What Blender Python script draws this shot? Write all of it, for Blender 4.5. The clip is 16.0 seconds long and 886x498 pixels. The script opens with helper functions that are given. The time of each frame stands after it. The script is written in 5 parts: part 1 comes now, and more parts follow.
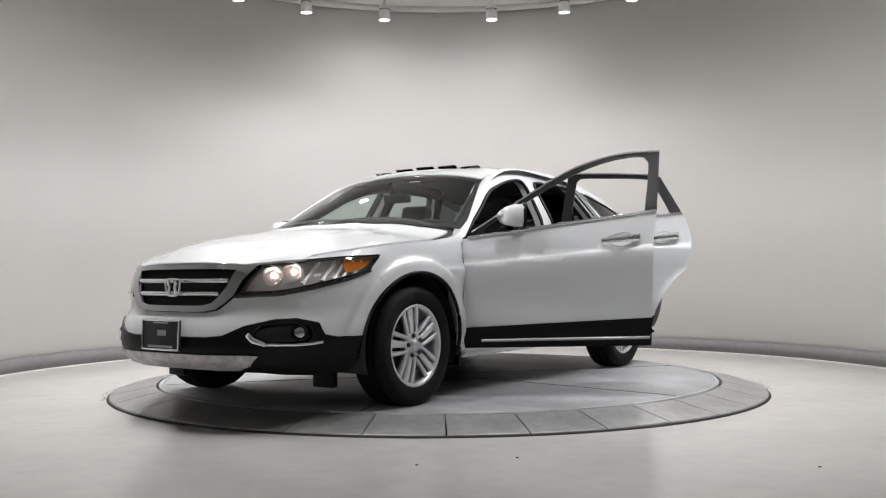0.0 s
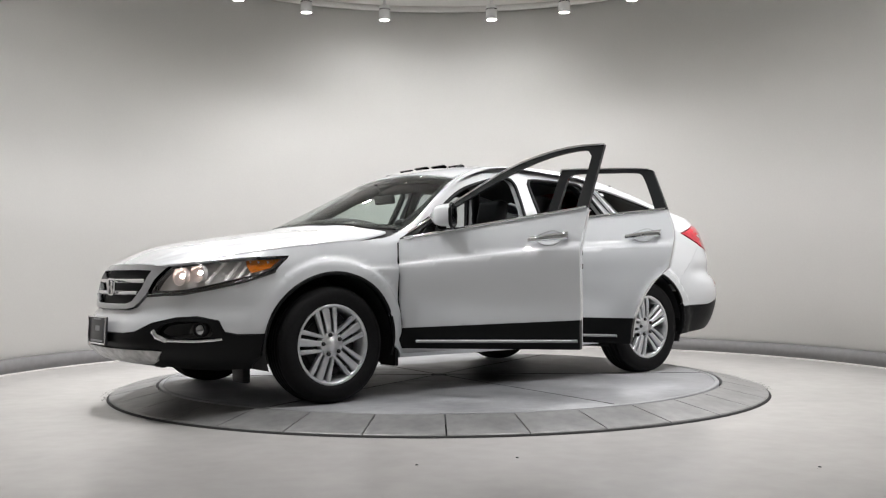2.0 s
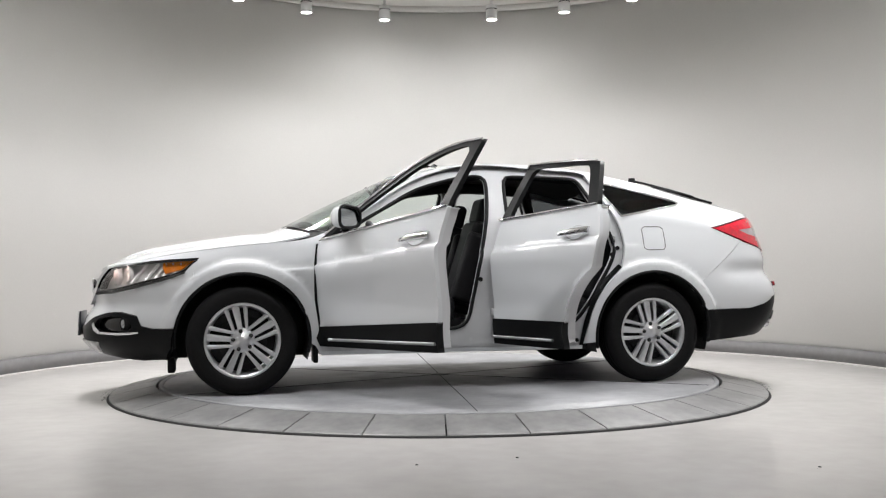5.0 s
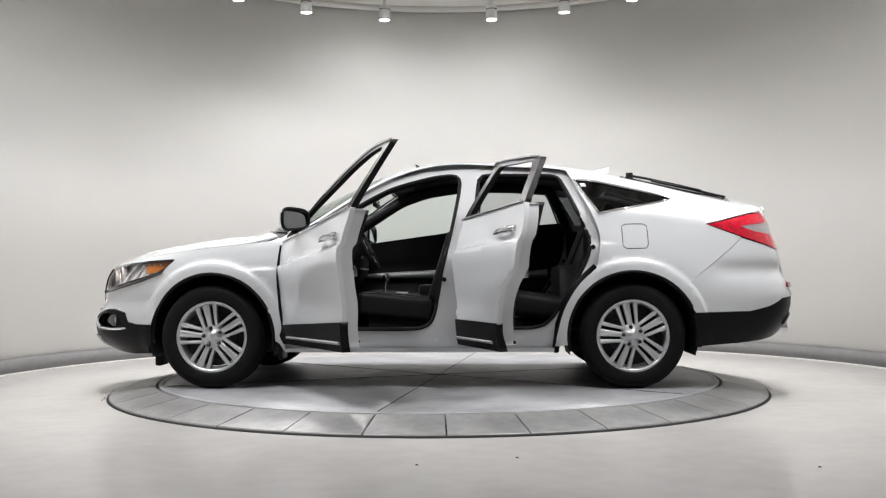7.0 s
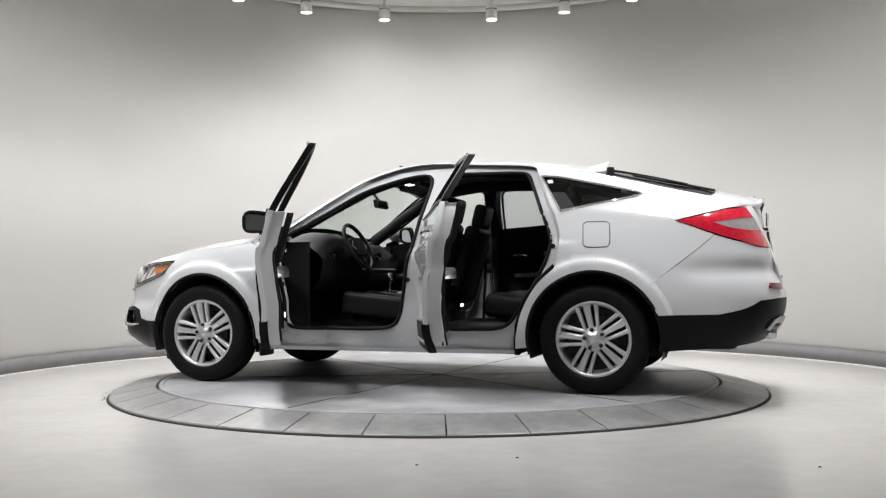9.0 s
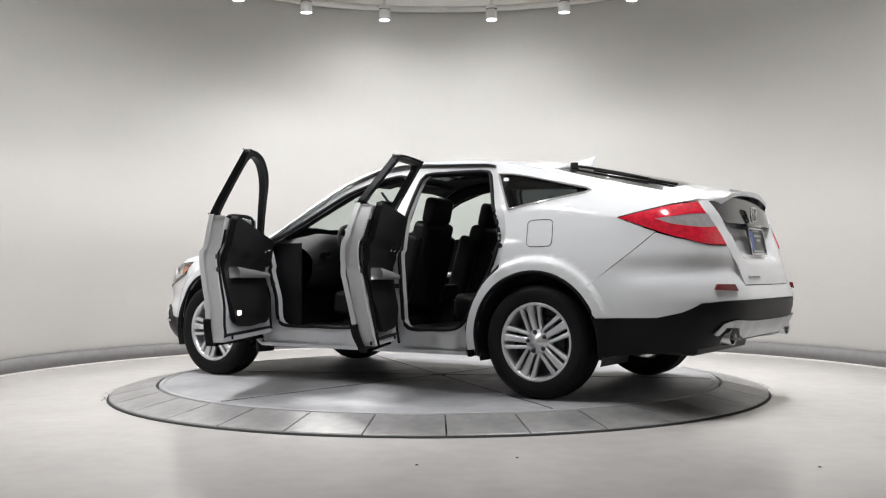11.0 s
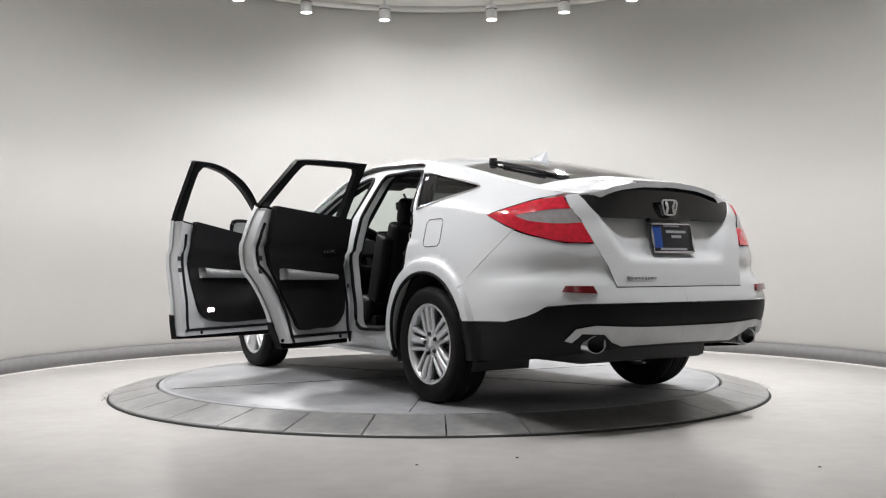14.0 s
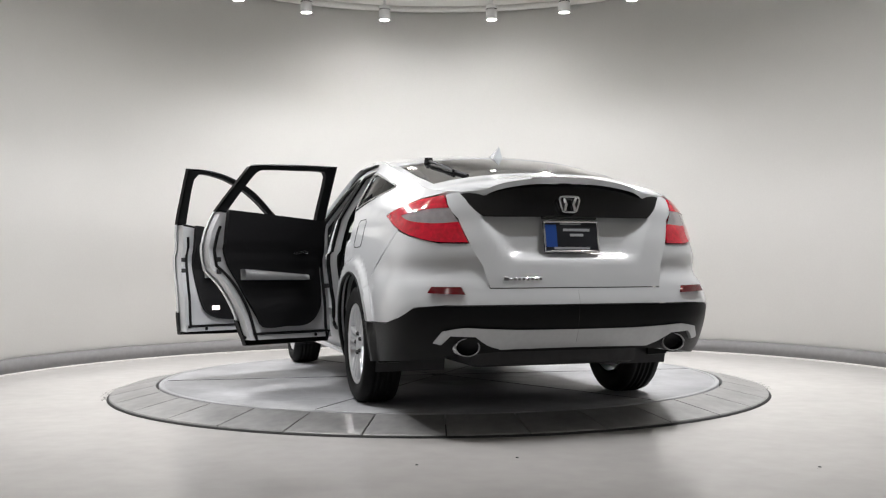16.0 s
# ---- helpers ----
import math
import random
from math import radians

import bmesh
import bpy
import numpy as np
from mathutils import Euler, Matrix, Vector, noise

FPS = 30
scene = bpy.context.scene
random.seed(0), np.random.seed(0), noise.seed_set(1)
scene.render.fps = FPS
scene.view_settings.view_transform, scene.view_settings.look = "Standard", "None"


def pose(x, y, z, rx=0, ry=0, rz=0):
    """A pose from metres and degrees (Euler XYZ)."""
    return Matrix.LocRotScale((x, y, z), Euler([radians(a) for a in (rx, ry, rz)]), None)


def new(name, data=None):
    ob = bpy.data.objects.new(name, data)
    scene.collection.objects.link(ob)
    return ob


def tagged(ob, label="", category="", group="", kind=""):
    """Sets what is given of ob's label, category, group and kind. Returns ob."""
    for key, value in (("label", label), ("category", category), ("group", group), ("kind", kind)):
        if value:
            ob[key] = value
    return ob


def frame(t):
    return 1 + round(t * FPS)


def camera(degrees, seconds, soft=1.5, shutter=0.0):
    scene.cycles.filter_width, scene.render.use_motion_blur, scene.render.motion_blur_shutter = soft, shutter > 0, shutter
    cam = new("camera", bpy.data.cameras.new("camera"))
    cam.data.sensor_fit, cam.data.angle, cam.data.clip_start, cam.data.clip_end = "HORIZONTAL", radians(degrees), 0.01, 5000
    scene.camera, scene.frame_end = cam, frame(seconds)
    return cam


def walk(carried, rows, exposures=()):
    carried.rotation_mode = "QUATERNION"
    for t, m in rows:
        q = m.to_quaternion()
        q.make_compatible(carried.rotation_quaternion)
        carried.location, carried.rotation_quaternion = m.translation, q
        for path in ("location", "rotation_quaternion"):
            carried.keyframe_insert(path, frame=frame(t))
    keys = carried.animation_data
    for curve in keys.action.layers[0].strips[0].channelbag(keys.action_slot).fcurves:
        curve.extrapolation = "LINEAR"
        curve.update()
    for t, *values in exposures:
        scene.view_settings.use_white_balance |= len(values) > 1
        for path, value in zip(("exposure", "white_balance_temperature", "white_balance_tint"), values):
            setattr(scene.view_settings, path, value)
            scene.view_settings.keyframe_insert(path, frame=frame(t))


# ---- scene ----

# ---- camera ----
cam = camera(49.722, 16.0, 1.2)
EYE = pose(0, -7.2425, 0.7505, 0, 0, -0.2647) @ pose(0, 0, 0, 91.5564) @ pose(0, 0, 0, 0, 0, -0.3226)
walk(cam, [(0, EYE), (16.0, EYE)], [(0, -0.22), (1.5, -0.18), (3.0, -0.12), (5.0, -0.05), (7.0, 0.0), (16.0, 0.0)])

# ---- world and exposure ----
world = bpy.data.worlds.new("world")
scene.world = world
world.use_nodes = True
world.node_tree.nodes["Background"].inputs[0].default_value = (0.8, 0.85, 1, 1)
world.node_tree.nodes["Background"].inputs[1].default_value = 0.02
scene.view_settings.exposure = 0.0

SPOT_POWER = 155.0
SPOT_ANGLES = [11.7, 28.1, 43.9, 60, 78, 96, 116, 136, 158, -12.1, -29.7, -45.6, -61, -78, -96, -116, -136, -158]
SPOT_R, SPOT_Z, FLOOR_Z = 2.747, 3.45, -0.078
CEILING_Z = 3.907
ROOM = (0.10, 0.13, 3.84)


# ---- materials ----
def material(name, color, rough=0.5, metal=0.0, grain=0.0, scale=40.0, bump=0.0, coat=0.0, spec=0.5, stain=0.0, stain_scale=2.0,
             emission=None, strength=0.0):
    m = bpy.data.materials.new(name)
    m.use_nodes = True
    nt = m.node_tree
    b = nt.nodes["Principled BSDF"]
    b.inputs["Base Color"].default_value = (*color, 1)
    b.inputs["Roughness"].default_value = rough
    b.inputs["Metallic"].default_value = metal
    b.inputs["Coat Weight"].default_value = coat
    b.inputs["Coat Roughness"].default_value = 0.06
    b.inputs["Specular IOR Level"].default_value = spec
    if emission:
        b.inputs["Emission Color"].default_value = (*emission, 1)
        b.inputs["Emission Strength"].default_value = strength
    tc = nt.nodes.new("ShaderNodeTexCoord")
    if grain or stain:
        col = None
        for amount, sc, detail in ((grain, scale, 4), (stain, stain_scale, 6)):
            if not amount:
                continue
            n = nt.nodes.new("ShaderNodeTexNoise")
            n.inputs["Scale"].default_value = sc
            n.inputs["Detail"].default_value = detail
            nt.links.new(tc.outputs["Object"], n.inputs["Vector"])
            r = nt.nodes.new("ShaderNodeMapRange")
            r.inputs[1].default_value, r.inputs[2].default_value = 0.3, 0.7
            r.inputs[3].default_value, r.inputs[4].default_value = 1 - amount, 1 + amount
            nt.links.new(n.outputs["Fac"], r.inputs[0])
            mix = nt.nodes.new("ShaderNodeVectorMath")
            mix.operation = "SCALE"
            if col is None:
                mix.inputs[0].default_value = color
            else:
                nt.links.new(col, mix.inputs[0])
            nt.links.new(r.outputs[0], mix.inputs["Scale"])
            col = mix.outputs[0]
        nt.links.new(col, b.inputs["Base Color"])
    if bump:
        n = nt.nodes.new("ShaderNodeTexNoise")
        n.inputs["Scale"].default_value = scale
        n.inputs["Detail"].default_value = 3
        nt.links.new(tc.outputs["Object"], n.inputs["Vector"])
        bp = nt.nodes.new("ShaderNodeBump")
        bp.inputs["Strength"].default_value = bump
        bp.inputs["Distance"].default_value = 0.002
        nt.links.new(n.outputs["Fac"], bp.inputs["Height"])
        nt.links.new(bp.outputs[0], b.inputs["Normal"])
    return m


def glass_material(name, tint, gloss=0.045, rough=0.02):
    m = bpy.data.materials.new(name)
    m.use_nodes = True
    nt = m.node_tree
    nt.nodes.remove(nt.nodes["Principled BSDF"])
    t = nt.nodes.new("ShaderNodeBsdfTransparent")
    t.inputs[0].default_value = (*tint, 1)
    g = nt.nodes.new("ShaderNodeBsdfGlossy")
    g.inputs["Roughness"].default_value = rough
    f = nt.nodes.new("ShaderNodeLayerWeight")
    f.inputs[0].default_value = 0.5
    p5 = nt.nodes.new("ShaderNodeMath")
    p5.operation = "POWER"
    p5.inputs[1].default_value = 5.0
    nt.links.new(f.outputs["Facing"], p5.inputs[0])
    ma = nt.nodes.new("ShaderNodeMath")
    ma.operation = "MULTIPLY_ADD"
    ma.inputs[1].default_value, ma.inputs[2].default_value = 0.95, gloss
    nt.links.new(p5.outputs[0], ma.inputs[0])
    mix = nt.nodes.new("ShaderNodeMixShader")
    nt.links.new(ma.outputs[0], mix.inputs[0])
    nt.links.new(t.outputs[0], mix.inputs[1])
    nt.links.new(g.outputs[0], mix.inputs[2])
    nt.links.new(mix.outputs[0], nt.nodes["Material Output"].inputs[0])
    return m


WALL = material("wall_paint", (0.74, 0.735, 0.715), 0.75, grain=0.012, scale=60, bump=0.08, stain=0.02, stain_scale=0.7)
CEIL = material("ceiling_paint", (0.7, 0.69, 0.66), 0.8, grain=0.02, scale=30)
BASE = material("baseboard_vinyl", (0.215, 0.212, 0.215), 0.7, spec=0.15, grain=0.05, scale=20)
CONCRETE = material("polished_concrete", (0.55, 0.535, 0.52), 0.20, grain=0.035, scale=9, stain=0.05, stain_scale=1.3, bump=0.025, spec=0.8)
DISC = material("steel_disc", (0.33, 0.335, 0.35), 0.42, grain=0.08, scale=14, stain=0.22, stain_scale=2.3, bump=0.05, spec=0.6)
STONE = material("stone_tile", (0.23, 0.23, 0.228), 0.36, spec=1.0, grain=0.16, scale=16, stain=0.22, stain_scale=3.5, bump=0.25)
GAP = material("dark_joint", (0.02, 0.02, 0.02), 0.8)
WHITE_METAL = material("white_enamel", (0.75, 0.75, 0.74), 0.4, grain=0.01)
LENS = material("lit_lens", (1, 1, 1), 0.4, emission=(1, 0.97, 0.92), strength=50.0)
PAINT = material("pearl_white_paint", (0.68, 0.70, 0.72), 0.25, coat=1.0, grain=0.006, scale=900)
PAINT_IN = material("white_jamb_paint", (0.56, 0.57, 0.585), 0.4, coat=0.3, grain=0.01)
CLAD = material("black_cladding", (0.008, 0.0085, 0.009), 0.38, spec=0.12, grain=0.1, scale=300, bump=0.15)
GLOSSBLACK = material("gloss_black", (0.008, 0.008, 0.009), 0.08, coat=0.6)
RUBBER = material("tyre_rubber", (0.008, 0.008, 0.0085), 0.65, spec=0.15, grain=0.15, scale=60, bump=0.2)
ALLOY = material("silver_alloy", (0.66, 0.67, 0.69), 0.28, metal=0.7, grain=0.02)
DARK = material("dark_metal", (0.02, 0.02, 0.022), 0.6, grain=0.2, scale=20)
CHROME = material("chrome", (0.82, 0.83, 0.85), 0.08, metal=1.0)
SATIN = material("satin_silver", (0.42, 0.43, 0.44), 0.42, metal=0.6, grain=0.03)
LEATHER = material("black_leather", (0.010, 0.010, 0.011), 0.5, spec=0.18, grain=0.15, scale=120, bump=0.25)
TRIM = material("interior_plastic", (0.009, 0.009, 0.010), 0.6, spec=0.18, grain=0.1, scale=200, bump=0.15)
HEADLINER = material("headliner_cloth", (0.09, 0.09, 0.09), 0.9, grain=0.1, scale=150)
REDLENS = material("red_lens", (0.58, 0.008, 0.03), 0.12, coat=1.0, grain=0.25, scale=40, bump=0.1)
CLEARLENS = material("clear_lens", (0.36, 0.34, 0.35), 0.1, coat=1.0, grain=0.12, scale=25)
AMBER = material("amber_lens", (0.75, 0.2, 0.01), 0.15, coat=1.0)
BULB = material("warm_bulb", (1, 0.9, 0.75), 0.3, emission=(1, 0.74, 0.64), strength=110.0)
COURTESY = material("small_lamp", (1, 0.9, 0.85), 0.3, emission=(1, 0.85, 0.8), strength=3.0)
REFLECTOR = material("lamp_reflector", (0.90, 0.86, 0.85), 0.25, metal=0.0, coat=0.9)
SKID = material("dirty_silver_skid", (0.45, 0.45, 0.45), 0.5, metal=0.4, grain=0.25, scale=25, stain=0.2, stain_scale=6)
DARKCHROME = material("dark_chrome", (0.45, 0.46, 0.48), 0.12, metal=1.0)
DARKRED = material("dark_red_reflector", (0.16, 0.004, 0.008), 0.15, coat=0.8)
MIRROR = material("mirror_glass", (0.62, 0.66, 0.70), 0.12, metal=1.0)
PLATE_DARK = material("plate_dark", (0.02, 0.022, 0.028), 0.3)
PLATE_BLUE = material("plate_blue", (0.02, 0.08, 0.36), 0.35)
PLATE_GREY = material("plate_print", (0.42, 0.44, 0.46), 0.4)
GLASS = glass_material("window_glass", (0.80, 0.87, 0.84))
TINT = glass_material("dark_tinted_glass", (0.10, 0.11, 0.115))
LAMPGLASS = glass_material("lamp_glass", (0.93, 0.94, 0.94))


def worn_shaded_centre(m, r0, r1, dark):
    """Darkens the paint towards the middle with a ragged rim: worn and oiled, plus painted-in shade under the car."""
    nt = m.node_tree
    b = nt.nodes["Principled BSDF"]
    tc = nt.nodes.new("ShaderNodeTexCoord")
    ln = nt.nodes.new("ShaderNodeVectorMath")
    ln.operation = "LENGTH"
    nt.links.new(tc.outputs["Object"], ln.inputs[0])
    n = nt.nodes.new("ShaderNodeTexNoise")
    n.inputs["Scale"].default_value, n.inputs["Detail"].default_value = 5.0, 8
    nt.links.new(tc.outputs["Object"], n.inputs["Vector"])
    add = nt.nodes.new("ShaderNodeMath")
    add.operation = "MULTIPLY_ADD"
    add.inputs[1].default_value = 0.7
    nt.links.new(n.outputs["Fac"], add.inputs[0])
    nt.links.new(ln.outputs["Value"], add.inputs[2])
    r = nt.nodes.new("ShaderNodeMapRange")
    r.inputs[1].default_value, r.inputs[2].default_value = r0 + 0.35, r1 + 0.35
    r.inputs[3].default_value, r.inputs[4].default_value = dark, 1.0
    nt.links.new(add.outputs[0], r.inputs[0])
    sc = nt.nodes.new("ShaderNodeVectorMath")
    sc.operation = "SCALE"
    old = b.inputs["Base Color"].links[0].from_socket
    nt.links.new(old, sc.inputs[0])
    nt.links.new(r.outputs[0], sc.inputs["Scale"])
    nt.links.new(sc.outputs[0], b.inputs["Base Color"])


worn_shaded_centre(DISC, 0.40, 0.78, 0.12)


# ---- helpers for meshes ----
def part(name, bm, mat, parent=None, label="", smooth=True, angle=35):
    me = bpy.data.meshes.new(name)
    for e in bm.edges:
        if len(e.link_faces) == 2 and e.calc_face_angle(0) > radians(angle):
            e.smooth = False
    for f in bm.faces:
        f.smooth = smooth
    bm.to_mesh(me)
    bm.free()
    me.materials.append(mat)
    ob = new(name, me)
    ob.parent = parent
    if label:
        ob["label"] = label
    return ob


def empty(name, parent=None):
    ob = new(name)
    ob.parent = parent
    ob.empty_display_size = 0.2
    return ob


def box(bm, m, sx, sy, sz, bevel=0.0, segments=2):
    made = bmesh.ops.create_cube(bm, size=1, matrix=m @ Matrix.Diagonal((sx, sy, sz, 1)))["verts"]
    if bevel:
        edges = list({e for v in made for e in v.link_edges})
        bmesh.ops.bevel(bm, geom=edges, offset=bevel, segments=segments, affect="EDGES", profile=0.6)
    return made


def cyl(bm, m, r1, r2, depth, seg=32, caps=True):
    return bmesh.ops.create_cone(bm, cap_ends=caps, segments=seg, radius1=r1, radius2=r2, depth=depth, matrix=m)["verts"]


def lathe(bm, profile, seg=64, m=Matrix()):
    """A turned form about the local y axis: profile of (radius, y)."""
    rings = []
    for r, y in profile:
        rings.append([bm.verts.new(m @ Vector((r * math.cos(a), y, r * math.sin(a)))) for a in [2 * math.pi * i / seg for i in range(seg)]])
    for a, b in zip(rings, rings[1:]):
        for i in range(seg):
            j = (i + 1) % seg
            bm.faces.new((a[i], a[j], b[j], b[i]))
    return rings


def tube(bm, points, radius, seg=8, closed=False, flat=1.0):
    pts = [Vector(p) for p in points]
    n = len(pts)
    rings = []
    for i, p in enumerate(pts):
        a = pts[(i - 1) % n] if closed or i else p
        b = pts[(i + 1) % n] if closed or i < n - 1 else p
        d = (b - a).normalized()
        up = Vector((0, 0, 1)) if abs(d.z) < 0.9 else Vector((1, 0, 0))
        s = d.cross(up).normalized()
        t = s.cross(d)
        rings.append([bm.verts.new(p + radius * (math.cos(k) * s * flat + math.sin(k) * t)) for k in [2 * math.pi * j / seg for j in range(seg)]])
    pairs = list(zip(rings, rings[1:])) + ([(rings[-1], rings[0])] if closed else [])
    for a, b in pairs:
        for i in range(seg):
            j = (i + 1) % seg
            bm.faces.new((a[i], a[j], b[j], b[i]))
    if not closed:
        bm.faces.new(rings[0])
        bm.faces.new(list(reversed(rings[-1])))
    return rings


def lerp_table(table):
    xs = np.array([a for a, b in sorted(table)])
    ys = np.array([b for a, b in sorted(table)])
    # smooth monotone-ish interpolation by cubic Hermite
    d = np.gradient(ys, xs)

    def f(x):
        x = np.clip(x, xs[0], xs[-1])
        i = int(np.clip(np.searchsorted(xs, x) - 1, 0, len(xs) - 2))
        h = xs[i + 1] - xs[i]
        s = (x - xs[i]) / h
        return ((2 * s**3 - 3 * s**2 + 1) * ys[i] + (s**3 - 2 * s**2 + s) * h * d[i] + (3 * s**2 - 2 * s**3) * ys[i + 1] + (s**3 - s**2) * h * d[i + 1])
    return f


def sstep(a, b, x):
    s = min(1, max(0, (x - a) / (b - a)))
    return s * s * (3 - 2 * s)


def smooth_loop(points, sharp=(), step=0.03):
    """A closed outline through the points: rounded but at the points whose index is in sharp."""
    n = len(points)
    out = []
    for i in range(n):
        p0, p1, p2, p3 = (np.array(points[(i + k) % n], float) for k in (-1, 0, 1, 2))
        t1 = (p2 - p0) / 2 if i not in sharp else (p2 - p1)
        t2 = (p3 - p1) / 2 if (i + 1) % n not in sharp else (p2 - p1)
        ln = np.linalg.norm(p2 - p1)
        for t in (t1, t2):
            k = np.linalg.norm(t)
            if k > 1e-9:
                t *= ln / k
        cnt = max(1, int(ln / step + 0.5))
        for j in range(cnt):
            s = j / cnt
            out.append((2 * s**3 - 3 * s**2 + 1) * p1 + (s**3 - 2 * s**2 + s) * t1 + (3 * s**2 - 2 * s**3) * p2 + (s**3 - s**2) * t2)
    return [tuple(p) for p in out]


def poly_loop(points, step=0.03):
    return smooth_loop(points, set(range(len(points))), step)


def inside(poly, pts):
    poly, pts = np.array(poly), np.array(pts)
    x, y = pts[:, 0], pts[:, 1]
    res = np.zeros(len(pts), bool)
    a, b = poly, np.roll(poly, -1, 0)
    for (x1, y1), (x2, y2) in zip(a, b):
        if y1 == y2:
            continue
        c = (y1 > y) != (y2 > y)
        res ^= c & (x < (x2 - x1) * (y - y1) / (y2 - y1) + x1)
    return res


def panel(bm, loop, surf, holes=(), step=0.035, flange=0.0, mirror=False, off=0.0, extra=()):
    """Fills an outline with holes on a surface surf(u, v, inward) with fine triangles, and folds its rims inward by flange."""
    loops = [loop, *holes]
    verts, edges = [], []
    for lp in loops:
        k = len(verts)
        verts += [Vector(p) for p in lp]
        edges += [(k + i, k + (i + 1) % len(lp)) for i in range(len(lp))]
    A = np.array(loop)
    lo, hi = A.min(0), A.max(0)
    gx, gy = np.meshgrid(np.arange(lo[0] + step / 2, hi[0], step), np.arange(lo[1] + step / 2, hi[1], step))
    g = np.c_[gx.ravel(), gy.ravel()]
    if len(extra):
        ex = np.array(extra)
        near = np.array([np.abs(ex - q).max(1).min() > step * 0.4 for q in g]) if len(g) else []
        g = np.r_[g[near], ex] if len(g) else ex
    if len(g):
        ok = inside(loop, g)
        for h in holes:
            ok &= ~inside(h, g)
        g = g[ok]
    if len(g):
        rim = np.array([tuple(v) for v in verts])
        d = np.full(len(g), 9.0)
        for r in rim:
            d = np.minimum(d, np.abs(g - r).max(1))
        verts += [Vector(p) for p in g[d > step * 0.55]]
    from mathutils.geometry import delaunay_2d_cdt
    vo, eo, fo = delaunay_2d_cdt(verts, edges, [], 0, 1e-6)[:3]
    cent = np.array([[(sum(vo[i].x for i in f)) / 3, (sum(vo[i].y for i in f)) / 3] for f in fo])
    # no slivers between rim points that lie on one line
    size = np.array([abs((vo[f[1]].x - vo[f[0]].x) * (vo[f[2]].y - vo[f[0]].y) - (vo[f[2]].x - vo[f[0]].x) * (vo[f[1]].y - vo[f[0]].y)) / 2 for f in fo])
    ok = inside(loop, cent) & (size > 5e-6)
    for h in holes:
        ok &= ~inside(h, cent)
    for sgn in ((1, -1) if mirror else (1,)):
        made = {}

        def vert(i):
            if i not in made:
                p = surf(vo[i].x, vo[i].y, off)
                made[i] = bm.verts.new((p[0], p[1] * sgn, p[2]))
            return made[i]
        count = {}
        for f, k in zip(fo, ok):
            if not k:
                continue
            bm.faces.new([vert(i) for i in f] if sgn > 0 else [vert(i) for i in reversed(f)])
            for a, b in ((f[0], f[1]), (f[1], f[2]), (f[2], f[0])):
                key = (min(a, b), max(a, b))
                count[key] = None if key in count else (a, b)
        if flange:
            deep = {}

            def low(i):
                if i not in deep:
                    p = surf(vo[i].x, vo[i].y, off + flange)
                    deep[i] = bm.verts.new((p[0], p[1] * sgn, p[2]))
                return deep[i]
            for ab in count.values():
                if ab:
                    a, b = ab
                    if mirror and abs(made[a].co.y) < 0.002 and abs(made[b].co.y) < 0.002:
                        continue
                    q = [made[a], low(a), low(b), made[b]]
                    e = bm.edges.get((made[a], made[b]))
                    if e:
                        e.smooth = False
                    bm.faces.new(q if sgn > 0 else list(reversed(q)))
    if mirror:
        bmesh.ops.remove_doubles(bm, verts=[v for v in bm.verts if abs(v.co.y) < 0.002], dist=0.001)
    return bm


def shifted(loop, d):
    """The outline moved inward by d (outward if negative)."""
    p = np.array(loop)
    t = np.roll(p, -1, 0) - np.roll(p, 1, 0)
    t /= np.maximum(np.linalg.norm(t, axis=1)[:, None], 1e-9)
    nrm = np.c_[-t[:, 1], t[:, 0]]
    area = np.sum(p[:, 0] * np.roll(p[:, 1], -1) - np.roll(p[:, 0], -1) * p[:, 1])
    return [tuple(x) for x in p + nrm * d * (1 if area > 0 else -1)]


